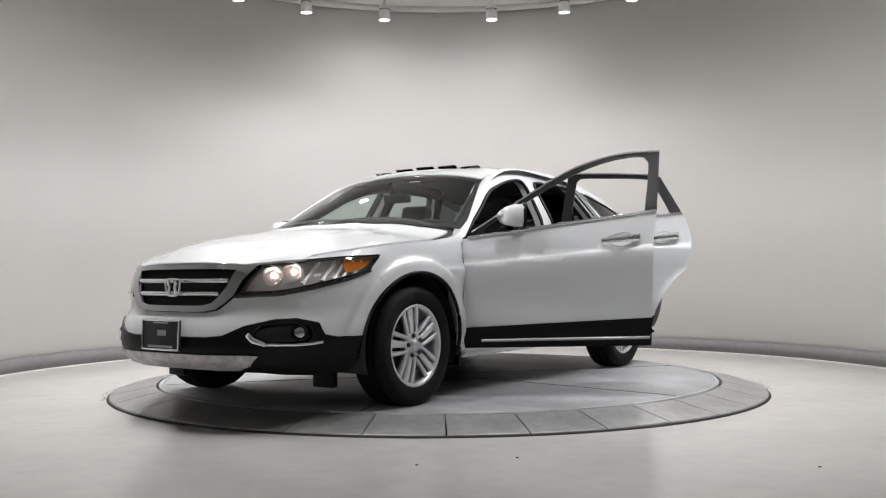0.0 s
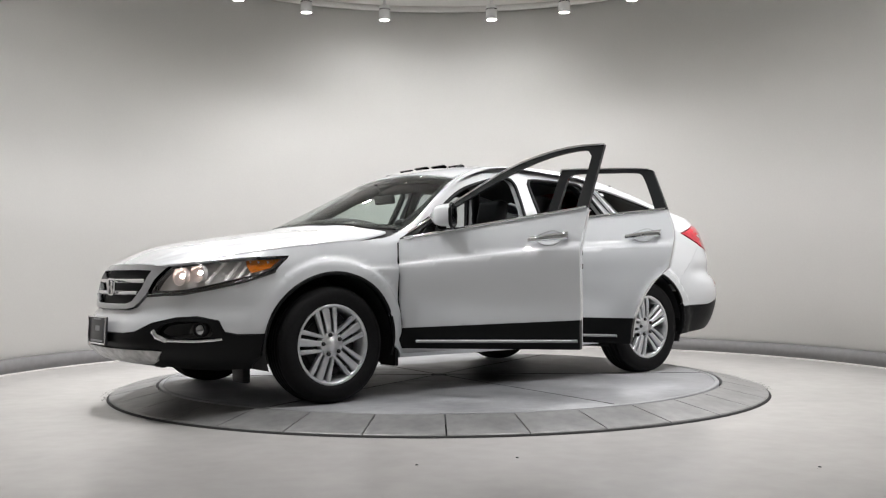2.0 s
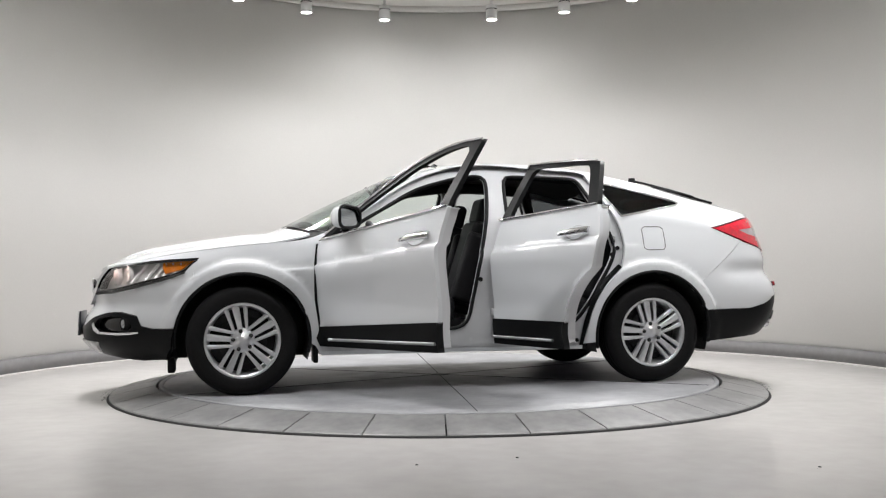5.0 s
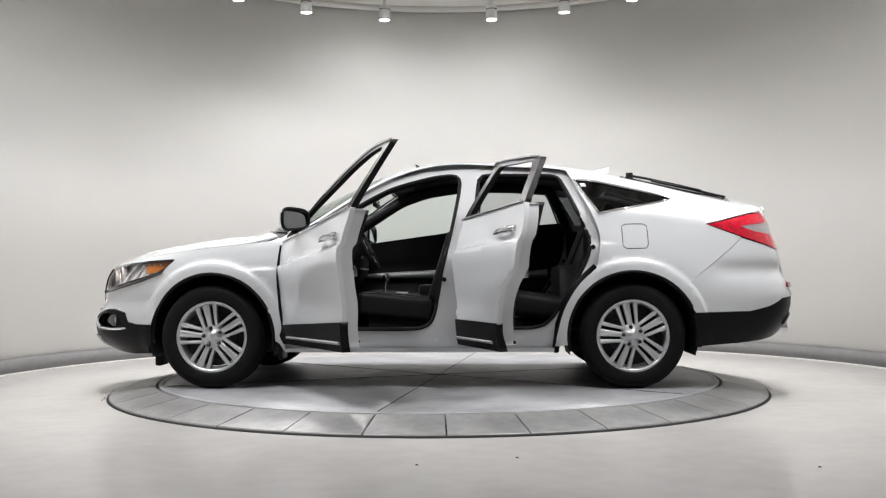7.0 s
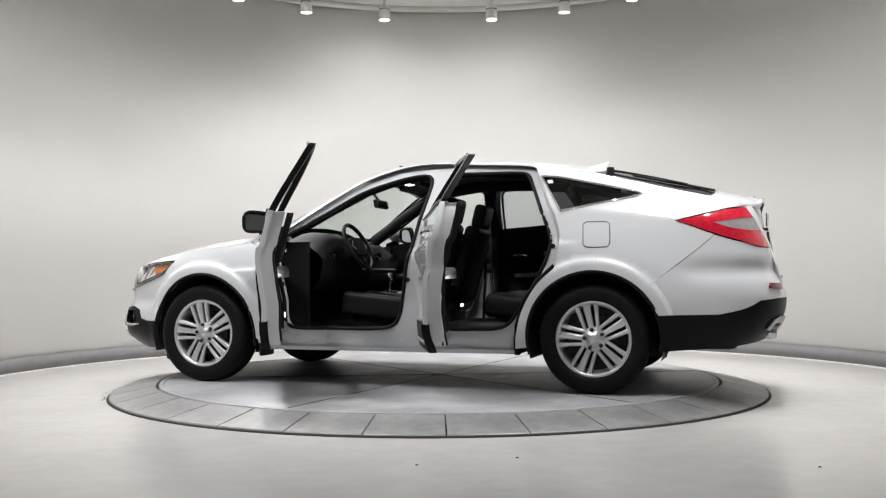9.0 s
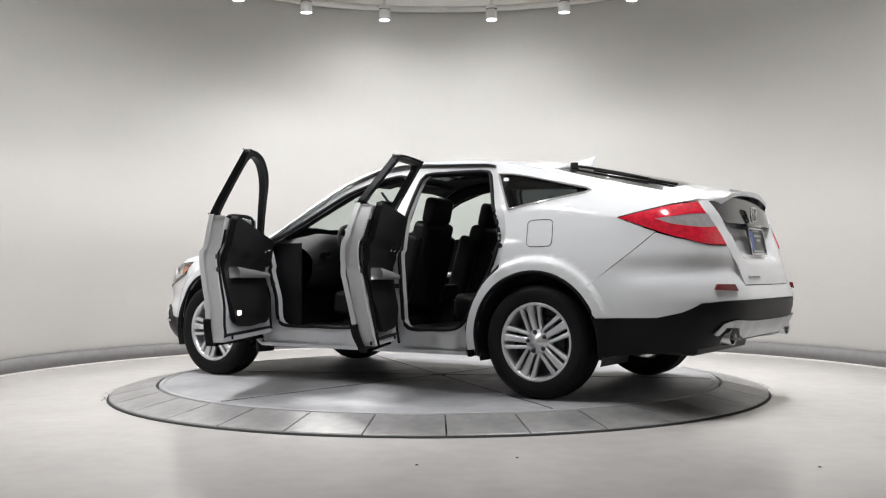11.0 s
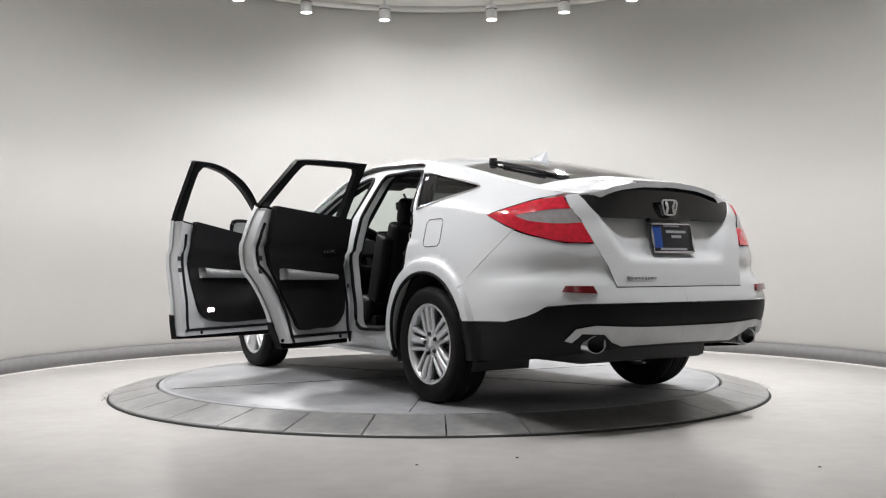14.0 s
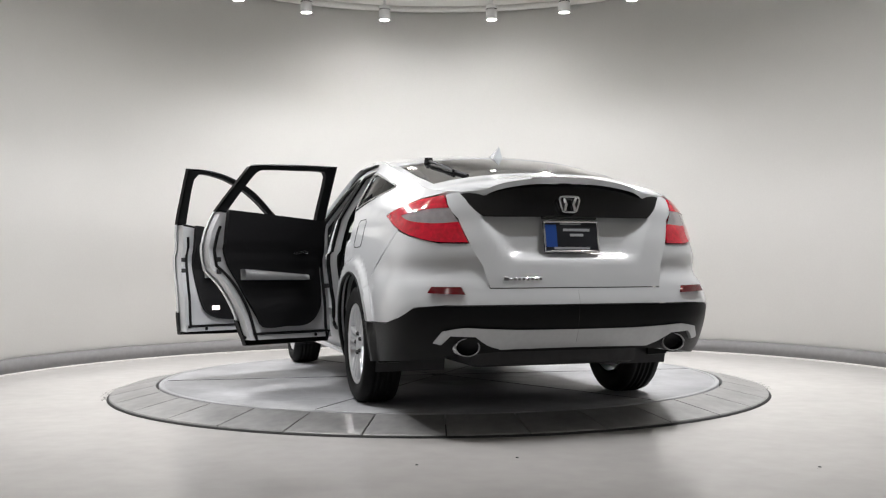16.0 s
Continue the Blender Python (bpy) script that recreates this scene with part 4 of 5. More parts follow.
def nose_parts(car):
    # white bumper
    bm = bmesh.new()
    lo = [S(1.3985 + ARCH_R * math.cos(radians(a)), 0.345 + ARCH_R * math.sin(radians(a))) for a in np.linspace(46, 11, 9)]
    bump = [S(1.665, 0.858), S(1.70, 0.78)] + lo + [S(1.95, 0.425), S(2.02, 0.44), S(2.05, 0.505), N(0.70, 0.528), N(0.62, 0.524), N(0.50, 0.49), N(0.40, 0.44), N(0.3, 0.43), N(0.0001, 0.43),
                                                  N(0.0001, 0.555), N(0.25, 0.556), N(0.33, 0.57), N(0.37, 0.60), N(0.425, 0.645), S(2.2, 0.655), S(2.06, 0.688), S(1.90, 0.728), S(1.745, 0.783)]

    def fascia(u, z, i=0.0):
        p = skin(u, z, i)
        d = 0.010 * math.exp(-((z - 0.575) / 0.05) ** 2) * sstep(1.7, 2.0, p[0])
        return (p[0] - d, p[1] - d * 0.5 * (p[1] > 0.3), p[2])
    panel(bm, poly_loop(bump, 0.03), fascia, (), 0.03, 0.02, True, extra=FEATURES)
    part("front_bumper", bm, PAINT, car, "white front bumper")
    # black lower fascia with the lamp recess
    bm = bmesh.new()
    fog_hole = smooth_loop([N(0.575, 0.486), N(0.70, 0.498), S(2.10, 0.488), S(2.075, 0.43), S(2.12, 0.385), N(0.62, 0.385), N(0.55, 0.42), N(0.545, 0.445)], {2, 4, 5})
    low = [N(0.0001, 0.425), N(0.3, 0.425), N(0.40, 0.435), N(0.50, 0.485), N(0.62, 0.519), N(0.70, 0.523), S(2.045, 0.50), S(2.015, 0.435), S(1.95, 0.42), S(1.815, 0.42), S(1.83, 0.30), S(1.86, 0.225), S(2.0, 0.215), S(2.12, 0.222), N(0.5, 0.235), N(0.0001, 0.245)]
    panel(bm, poly_loop(low, 0.03), skin, [fog_hole], 0.03, 0.03, True, -0.006)
    part("front_valance", bm, CLAD, car, "black plastic lower front bumper")
    for s in (1, -1):
        side = lambda u, z, i=0.0, s=s: (lambda p: (p[0], s * p[1], p[2]))(skin(u, z, i))
        bm = bmesh.new()
        panel(bm, shifted(fog_hole, -0.012), side, (), 0.03, 0.0, False, 0.03)
        fr = part("fog_lamp_bay", bm, GLOSSBLACK, car, "black mesh fog lamp bay")
        bm = bmesh.new()
        c = Vector(side(*N(0.715, 0.452), 0.012))
        m = Matrix.Translation(c) @ pose(0, 0, 0, 0, 0, s * -63)
        lathe(bm, [(0.042, 0.03), (0.042, -0.004), (0.036, -0.006), (0.034, 0.0)] if s < 0 else [(0.042, -0.03), (0.042, 0.004), (0.036, 0.006), (0.034, 0.0)], 28, m @ pose(0, 0, 0, 0, 0, 0))
        part("fog_lamp_ring", bm, TRIM, fr)
        bm = bmesh.new()
        bmesh.ops.create_uvsphere(bm, u_segments=20, v_segments=10, radius=0.034, matrix=m @ Matrix.Diagonal((1, 0.4, 1, 1)))
        part("fog_lamp", bm, DARKCHROME, fr, "round clear fog lamp")
        bm = bmesh.new()
        pts = [side(*N(0.525, 0.445), -0.004), side(*N(0.55, 0.415), -0.008), side(*N(0.60, 0.392), -0.01), side(*S(2.16, 0.388), -0.01), side(*S(2.08, 0.392), -0.01), side(*S(2.03, 0.40), -0.008)]
        tube(bm, pts, 0.009, 8)
        tube(bm, [pts[0], tuple((Vector(pts[0]) + Vector(pts[1])) / 2), pts[1], pts[2]], 0.017, 8, False, 0.6)
        part("chrome_strip", bm, CHROME, fr, "chrome fog lamp strip")
        # head lamp: bowl, lens, reflector, bulb, amber corner
        bm = bmesh.new()
        panel(bm, shifted(HEADLAMP, 0.002), side, (), 0.03, 0.0, False, 0.042)
        hl = part("headlight", bm, REFLECTOR, car, "clear headlight with an amber corner")
        bm = bmesh.new()
        panel(bm, shifted(HEADLAMP, 0.002), side, [shifted(HEADLAMP, 0.014)], 0.03, 0.05, False, 0.0)
        part("headlight_rim", bm, GLOSSBLACK, hl, "black rim of the headlight")
        bm = bmesh.new()
        panel(bm, shifted(HEADLAMP, 0.003), side, (), 0.03, 0.0, False, -0.002)
        outward(bm)
        ob = part("headlight_lens", bm, LAMPGLASS, hl, "clear lens")
        ob.visible_shadow = False
        bm = bmesh.new()
        panel(bm, smooth_loop([S(1.71, 0.847), S(1.90, 0.838), S(1.885, 0.765), S(1.78, 0.795)], {0, 1, 2, 3}, 0.02), side, (), 0.03, 0.01, False, 0.02)
        part("amber_reflector", bm, AMBER, hl, "amber turn signal")
        for (yy, zz, rr) in ((0.665, 0.768, 0.052), (0.585, 0.750, 0.052)):
            bm = bmesh.new()
            c = Vector(side(*N(yy, zz), 0.05))
            m = Matrix.Translation(c) @ pose(0, 0, 0, 0, 0, s * -70)
            k = -1 if s > 0 else 1
            lathe(bm, [(0.012, 0.02 * k), (rr * 0.7, 0.005 * k), (rr, -0.03 * k), (rr + 0.004, -0.03 * k), (rr + 0.004, 0.0)], 28, m)
            part("lamp_bowl", bm, REFLECTOR, hl)
            bm = bmesh.new()
            bmesh.ops.create_uvsphere(bm, u_segments=16, v_segments=8, radius=rr * 0.30, matrix=m)
            part("bulb", bm, BULB, hl, "warm glowing bulb")
        for f in (0.22, 0.40, 0.52, 0.62, 0.74):
            bm = bmesh.new()
            tube(bm, [side(*S(2.22 - f * 0.5, 0.69 + f * 0.08), 0.03), side(*S(2.10 - f * 0.42, 0.83), 0.03)], 0.012, 6)
            part("lamp_fin", bm, REFLECTOR, hl, "bright reflector fin")
        bm = bmesh.new()
        pts = [side(*p, -0.004) for p in (N(0.42, 0.642), S(2.2, 0.652), S(2.06, 0.685), S(1.90, 0.726), S(1.75, 0.778))]
        tube(bm, pts, 0.010, 6)
        part("lower_moulding", bm, GLOSSBLACK, hl, "black line under the headlight")
    # skid plate
    bm = bmesh.new()
    sk = [N(0.0001, 0.245), N(0.30, 0.245), N(0.42, 0.25), N(0.50, 0.275), N(0.56, 0.33), N(0.52, 0.335), N(0.3, 0.335), N(0.0001, 0.335)]

    def ribs(u, z, i=0.0):
        p = skin(u, z, i)
        return (p[0] + 0.008 * sstep(0.03, 0.0, abs((abs(p[1]) % 0.2) - 0.1) - 0.03), p[1], p[2])
    panel(bm, poly_loop(sk, 0.02), ribs, (), 0.025, 0.03, True, -0.014)
    part("front_skid_plate", bm, SKID, car, "satin silver front skid plate")
    # grille
    outer = poly_loop([N(0.0001, 0.56), N(0.24, 0.562), N(0.32, 0.575), N(0.365, 0.605), N(0.415, 0.65), N(0.45, 0.73), N(0.50, 0.806), N(0.3, 0.819), N(0.0001, 0.824)], 0.025)
    inner = poly_loop([N(0.0001, 0.592), N(0.22, 0.594), N(0.285, 0.607), N(0.325, 0.64), N(0.37, 0.70), N(0.395, 0.785), N(0.25, 0.79), N(0.0001, 0.79)], 0.025)
    bm = bmesh.new()
    panel(bm, outer, skin, [inner], 0.02, 0.03, True, -0.010)
    gr = part("grille", bm, DARKCHROME, car, "chrome framed grille with three bars")
    bm = bmesh.new()
    panel(bm, outer, skin, (), 0.04, 0.0, True, 0.03)
    part("grille_mesh", bm, TRIM, gr, "black grille mesh")
    for z, w, h in ((0.655, 0.325, 0.013), (0.725, 0.37, 0.013)):
        bm = bmesh.new()
        rows = []
        for y in np.linspace(-w, w, 25):
            u, zz = N(max(abs(y), 0.0001), z)
            p = skin(u, zz, 0.0)
            rows.append([bm.verts.new((p[0] + dx, y, z + dz)) for dx, dz in ((-0.02, -h), (0.004, -h), (0.012, h * 0.3), (0.006, h), (-0.02, h))])
        for a, b in zip(rows, rows[1:]):
            for i in range(5):
                bm.faces.new((a[i], a[(i + 1) % 5], b[(i + 1) % 5], b[i]))
        part("grille_bar", bm, CHROME, gr)
    badge(car, Vector((nose(0.69) + 0.03, 0, 0.69)), 1, 0.062)


def badge(car, c, s, r):
    """A plain chrome emblem: a rounded frame with two uprights."""
    bm = bmesh.new()
    fr = smooth_loop([(-0.86, 0.86), (-1, 0.6), (-0.72, -0.75), (-0.5, -0.9), (0.5, -0.9), (0.72, -0.75), (1, 0.6), (0.86, 0.86)], (), 0.15)
    tube(bm, [(c.x, c.y + a * r, c.z + b * r * 0.8) for a, b in fr], 0.007, 6, True)
    for k in (1, -1):
        tube(bm, [(c.x + s * 0.003, c.y + k * r * 0.62, c.z + r * 0.6), (c.x + s * 0.003, c.y + k * r * 0.36, c.z), (c.x + s * 0.003, c.y + k * r * 0.52, c.z - r * 0.64)], 0.010, 6)
    part("emblem", bm, CHROME, car, "plain chrome emblem")


def plates(car):
    for x, z, s, tilt in ((nose(0.44) + 0.028, 0.435, 1, 2), (-2.452, 0.945, -1, 10)):
        m = pose(x, 0, z, 0, -s * 0 + (tilt if s < 0 else -tilt), 0)
        bm = bmesh.new()
        box(bm, m, 0.012, 0.31, 0.165, 0.004)
        pl = part("plate_holder", bm, PLATE_DARK, car, "dark dealer plate in a chrome frame")
        bm = bmesh.new()
        loop = [m @ Vector((s * 0.008, a, b)) for a, b in smooth_loop([(-0.15, -0.078), (0.15, -0.078), (0.15, 0.078), (-0.15, 0.078)], {0, 1, 2, 3}, 0.05)]
        tube(bm, loop, 0.006, 6, True)
        part("plate_frame", bm, CHROME, pl, "thin chrome plate frame")
        bars = [(0.0, -0.062, 0.20, 0.012), (0.0, 0.066, 0.12, 0.007)]
        if s < 0:
            bars += [(-0.03, 0.035, 0.15, 0.014), (-0.03, 0.008, 0.075, 0.014)]
        else:
            bars += [(0.01, 0.012, 0.07, 0.03)]
        bm = bmesh.new()
        for y, zz, w, h in bars:
            box(bm, m @ pose(s * 0.0075, y, zz), 0.002, w, h)
        part("print_bars", bm, PLATE_GREY, pl, "grey bars of print", smooth=False)
        if s < 0:
            bm = bmesh.new()
            box(bm, m @ pose(s * 0.0072, 0.113, 0.004), 0.002, 0.062, 0.118)
            part("blue_panel", bm, PLATE_BLUE, pl, "blue side panel", smooth=False)
    # model script on the tailgate: plain bars
    bm = bmesh.new()
    for k, (w, h) in enumerate(((0.03, 0.024), (0.018, 0.017), (0.02, 0.017), (0.018, 0.017), (0.018, 0.017), (0.016, 0.023), (0.02, 0.017), (0.02, 0.017), (0.016, 0.017))):
        y = 0.385 - k * 0.023
        box(bm, pose(skin(*B(abs(y), 0.728))[0] - 0.003, y, 0.728, 8, 0, 0), 0.006, w * 0.9, h * 0.75, 0.002, 1)
    part("model_script", bm, DARKCHROME, car, "row of small chrome bars in place of script")
    badge(car, Vector((-2.437, 0, 1.115)), -1, 0.055)
    bm = bmesh.new()
    box(bm, pose(-2.425, 0, 1.045), 0.04, 0.30, 0.018, 0.006)
    part("tailgate_handle", bm, GLOSSBLACK, car, "black handle strip above the plate")


def wheel(car, x, s):
    w = empty("wheel", car)
    w.matrix_basis = pose(x, s * 0.824, 0.345, 0, 0, 0 if s > 0 else 180)
    w["label"] = "five-group spoked silver alloy wheel"
    if wheel.parts:
        for o in wheel.parts:
            c = o.copy()
            scene.collection.objects.link(c)
            c.parent = w
        return w
    bm = bmesh.new()
    prof = [(0.232, -0.095), (0.25, -0.108), (0.30, -0.112), (0.338, -0.098), (0.346, -0.07)]
    for k in (-0.045, -0.015, 0.015, 0.045):
        prof += [(0.349, k - 0.011), (0.343, k - 0.008), (0.343, k + 0.008), (0.349, k + 0.011)]
    prof += [(0.346, 0.07), (0.338, 0.098), (0.318, 0.111), (0.316, 0.113), (0.29, 0.115), (0.262, 0.111), (0.25, 0.108), (0.238, 0.10), (0.234, 0.095)]
    lathe(bm, prof, 72)
    wheel.parts = [part("tyre", bm, RUBBER, w, "black tyre with grooved tread")]
    bm = bmesh.new()
    lathe(bm, [(0.215, -0.10), (0.205, 0.02), (0.212, 0.075), (0.222, 0.097), (0.236, 0.103), (0.240, 0.098)], 72)
    for g in range(5):
        a0 = 78 + 72 * g
        for off, wd in ((0.0, 0.042), (0.062, 0.026), (-0.062, 0.026)):
            m = pose(0, 0, 0, 0, -a0, 0)
            prof = [(0.045, 0.080, 0.8), (0.10, 0.090, 0.8), (0.17, 0.094, 1.0), (0.2235, 0.093, 1.2)]
            rows = []
            for r, y, k in prof:
                o = off * (0.52 + 0.48 * (r / 0.22))
                h = wd / 2 * k
                rows.append([bm.verts.new(m @ Vector((r, yy, o + dz))) for dz, yy in ((-h, y - 0.035), (-h, y - 0.005), (-h * 0.6, y), (h * 0.6, y), (h, y - 0.005), (h, y - 0.035))])
            for a, b in zip(rows, rows[1:]):
                for i in range(6):
                    bm.faces.new((a[i], a[(i + 1) % 6], b[(i + 1) % 6], b[i]))
    lathe(bm, [(0.078, 0.04), (0.078, 0.075), (0.068, 0.083), (0.04, 0.085), (0.036, 0.096), (0.0, 0.098)], 40)
    wheel.parts.append(part("rim", bm, ALLOY, w, "silver alloy rim with grouped spokes"))
    for g in range(5):
        a = radians(78 + 72 * g)
        bm = bmesh.new()
        lathe(bm, [(0.0, 0.099), (0.009, 0.098), (0.012, 0.092), (0.014, 0.080)], 10, pose(0.06 * math.cos(a), 0, 0.06 * math.sin(a)))
        wheel.parts.append(part("lug_nut", bm, DARK, w))
    bm = bmesh.new()
    lathe(bm, [(0.0, 0.03), (0.15, 0.03), (0.155, 0.02), (0.155, 0.005), (0.0, 0.005)], 40)
    wheel.parts.append(part("brake_disc", bm, DARK, w, "steel brake disc"))
    bm = bmesh.new()
    lathe(bm, [(0.0, 0.0), (0.2, 0.0)], 40)
    wheel.parts.append(part("wheel_back", bm, DARK, w))
    return w


wheel.parts = []


# ---- doors ----
HINGE = {"front": (0.915, 0.918, 61.3), "rear": (-0.235, 0.932, 65.5)}


def door(car, which, s, opened):
    """A door; its shapes are those of the closed door, about its hinge."""
    hx, hy, turn = HINGE[which]
    outline, glass, ap = (FRONT_DOOR, FRONT_GLASS, FRONT_APERTURE) if which == "front" else (REAR_DOOR, REAR_GLASS, REAR_APERTURE)
    d = empty("door", car)
    d.matrix_basis = pose(hx, s * hy, 0.014 if opened and which == "front" else 0, 0, 0, (-turn * s) if opened else 0)
    d["label"] = ("open " if opened else "closed ") + which + " door, white with a black window frame"

    def at(u, z, i=0.0):
        x, y, zz = skin(u, z, i)
        return (x - hx, s * (y - hy), zz)
    belt = (lambda x: 0.985 - 0.137 * (x - 0.80)) if which == "front" else (lambda x: 1.13 - 0.069 * (x + 0.35))
    # skin: below the belt and above the cladding
    low_z = (lambda x: 0.405 + 0.056 * (0.9 - x)) if which == "front" else (lambda x: 0.453)

    def clip(loop, f, keep_below):
        out = []
        n = len(loop)
        for i in range(n):
            a, b = loop[i], loop[(i + 1) % n]
            da, db = f(a), f(b)
            if keep_below:
                da, db = -da, -db
            if da >= 0:
                out.append(a)
            if (da > 0) != (db > 0) and abs(da - db) > 1e-9:
                t = da / (da - db)
                out.append((a[0] + t * (b[0] - a[0]), a[1] + t * (b[1] - a[1])))
        return out
    above = lambda p: p[1] - (belt(p[0]) - 0.012)
    sill = lambda p: p[1] - low_z(p[0])
    bm = bmesh.new()
    lower = poly_loop(clip(clip(outline, above, True), sill, False), 0.03)
    panel(bm, lower, at, (), 0.03, 0.03, extra=FEATURES)
    part("outer_skin", bm, PAINT, d, "pearl white door skin")
    bm = bmesh.new()
    clad = poly_loop(clip(outline, lambda p: p[1] - low_z(p[0]) - 0.006, True), 0.03)
    panel(bm, clad, lambda u, z, i=0.0: at(u, z, i - 0.013), (), 0.03, 0.05)
    part("lower_cladding", bm, CLAD, d, "black lower door cladding")
    bm = bmesh.new()
    x0, x1 = (0.80, -0.215) if which == "front" else (-0.245, -0.80)
    pts = [at(x, (0.332 + 0.022 * (0.8 - x)) if which == "front" else 0.34, -0.018) for x in np.linspace(x0, x1, 16)]
    tube(bm, pts, 0.010, 6)
    part("silver_strip", bm, SATIN, d, "slim silver sill strip")
    # window frame
    bm = bmesh.new()
    upper = poly_loop(clip(outline, lambda p: p[1] - (belt(p[0]) - 0.014), False), 0.03)
    panel(bm, upper, at, [glass], 0.03, 0.04, False, 0.003)
    panel(bm, shifted(upper, 0.012), at, [glass], 0.03, 0.0, False, 0.043)
    part("window_frame", bm, CLAD, d, "black window frame")
    bm = bmesh.new()
    crest = [p for p in upper if p[1] > belt(p[0]) + 0.02 and (which == "rear" or p[0] > -0.258 or p[1] > 1.495) and (which == "front" or p[0] > -0.98)]
    crest.sort(key=lambda p: -p[0])
    if len(crest) > 3:
        crest = [p for p in crest if not (which == "rear" and p[1] < 1.44)]
        tube(bm, [at(u, z, -0.002) for u, z in crest], 0.008, 6)
    tube(bm, [at(x, belt(x) - 0.008, -0.004) for x in np.linspace(max(p[0] for p in lower) - 0.02 if which == "rear" else 0.88, min(p[0] for p in upper if p[1] < belt(p[0]) + 0.03) + 0.01, 18)], 0.009, 6)
    part("chrome_trim", bm, CHROME, d, "thin chrome window trim")
    if not opened:
        bm = bmesh.new()
        panel(bm, glass, at, (), 0.05, 0.0, False, 0.02)
        outward(bm, -hx, -s * hy)
        ob = part("window_glass", bm, GLASS if which == "front" else TINT2, d, "clear side window")
        ob.visible_shadow = False
    # inner shell, white, with black lining; the open doors show their full depth
    depth = 0.10 if opened else 0.06
    bm = bmesh.new()
    shell = poly_loop(clip(clip(outline, above, True), lambda p: p[1] - 0.315, False), 0.03)
    shell = shifted(shell, 0.012)
    panel(bm, shell, at, (), 0.04, 0.0, False, depth)
    n0 = [at(u, z, depth) for u, z in shell]
    n1 = [at(u, z, 0.02) for u, z in shell]
    va, vb = [bm.verts.new(p) for p in n0], [bm.verts.new(p) for p in n1]
    for i in range(len(va)):
        j = (i + 1) % len(va)
        bm.faces.new((va[i], va[j], vb[j], vb[i]))
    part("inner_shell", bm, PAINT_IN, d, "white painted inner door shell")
    if True:
        x_hi, x_lo = (0.80, -0.15) if which == "front" else (-0.34, -1.07)
        lining = smooth_loop([(x_hi, belt(x_hi) - 0.004), (x_hi + 0.01, 0.80), (x_hi, 0.56), (x_hi - 0.09, 0.43), (x_hi - 0.3, 0.41), (x_lo + 0.28, 0.41), (x_lo + 0.10 if which == "front" else x_lo + 0.24, 0.47), (x_lo + 0.03 if which == "front" else x_lo + 0.13, 0.66), (x_lo, 0.90), (x_lo - 0.02, belt(x_lo) - 0.004), ((x_hi + x_lo) / 2, belt((x_hi + x_lo) / 2) - 0.004)], {0, 9})
        bm = bmesh.new()

        def pad(u, z, i=0.0):
            rise = 0.02 + 0.03 * sstep(0.78, 0.86, z) + 0.012 * sstep(0.62, 0.5, z)
            return at(u, z, depth + 0.002 + rise - i)
        panel(bm, lining, pad, (), 0.03, 0.04)
        part("lining", bm, LEATHER, d, "black moulded inner lining")
        bm = bmesh.new()
        y_arm = depth + 0.095
        xa, xb = x_hi - 0.12, x_lo + (0.10 if which == "front" else 0.12)
        rows = []
        for k, x in enumerate(np.linspace(xa, xb, 14)):
            f = k / 13
            zt = 0.74 + 0.02 * f
            h = 0.018 + 0.018 * f
            rows.append([bm.verts.new(at(x, zt + dz, di)) for dz, di in ((-h, depth + 0.015), (-h * 0.8, y_arm - 0.005), (h * 0.3, y_arm), (h, y_arm - 0.01), (h, depth + 0.015))])
        for a_, b_ in zip(rows, rows[1:]):
            for i in range(5):
                bm.faces.new((a_[i], a_[(i + 1) % 5], b_[(i + 1) % 5], b_[i]))
        bm.faces.new(rows[0])
        bm.faces.new(list(reversed(rows[-1])))
        part("armrest", bm, SATIN, d, "silver grey armrest and pull")
        bm = bmesh.new()
        hx2 = x_hi - 0.16
        tube(bm, [at(hx2 + 0.05, 0.91, depth + 0.055), at(hx2, 0.915, depth + 0.075), at(hx2 - 0.06, 0.905, depth + 0.07)], 0.011, 6)
        part("inner_handle", bm, CHROME, d, "chrome inner door handle")
        bm = bmesh.new()
        ring = shifted(shell, 0.04)
        k0 = max(range(len(ring)), key=lambda i: ring[i][1] + ring[i][0] * (0.2 if which == "front" else -0.2))
        ring = [q for q in ring[k0:] + ring[:k0] if q[1] < belt(q[0]) - 0.07]
        gap = max(range(len(ring)), key=lambda i: abs(ring[i][0] - ring[i - 1][0]) + abs(ring[i][1] - ring[i - 1][1]))
        ring = ring[gap:] + ring[:gap]
        ring = [q for i, q in enumerate(ring) if i % 2 == 0]
        tube(bm, [at(u, z, depth + 0.004) for u, z in ring], 0.010, 6)
        part("door_seal", bm, TRIM, d, "black rubber seal")
        ex = min(p[0] for p in shell) if which == "front" else -1.15
        bm = bmesh.new()
        for zz in (0.86, 0.78):
            box(bm, Matrix.Translation(at(ex + 0.055, zz, depth + 0.003)), 0.035, 0.006, 0.03, 0.004)
        part("latch", bm, DARK, d, "dark door latch")
        if which == "front":
            bm = bmesh.new()
            box(bm, Matrix.Translation(at(x_lo + 0.17, 0.50, depth + 0.036)), 0.06, 0.014, 0.03, 0.005)
            part("courtesy_light", bm, COURTESY, d, "small glowing courtesy light")
    # outer handle
    ex, hz = (-0.165, 0.96) if which == "front" else (-1.10, 1.018)
    bm = bmesh.new()
    rows = []
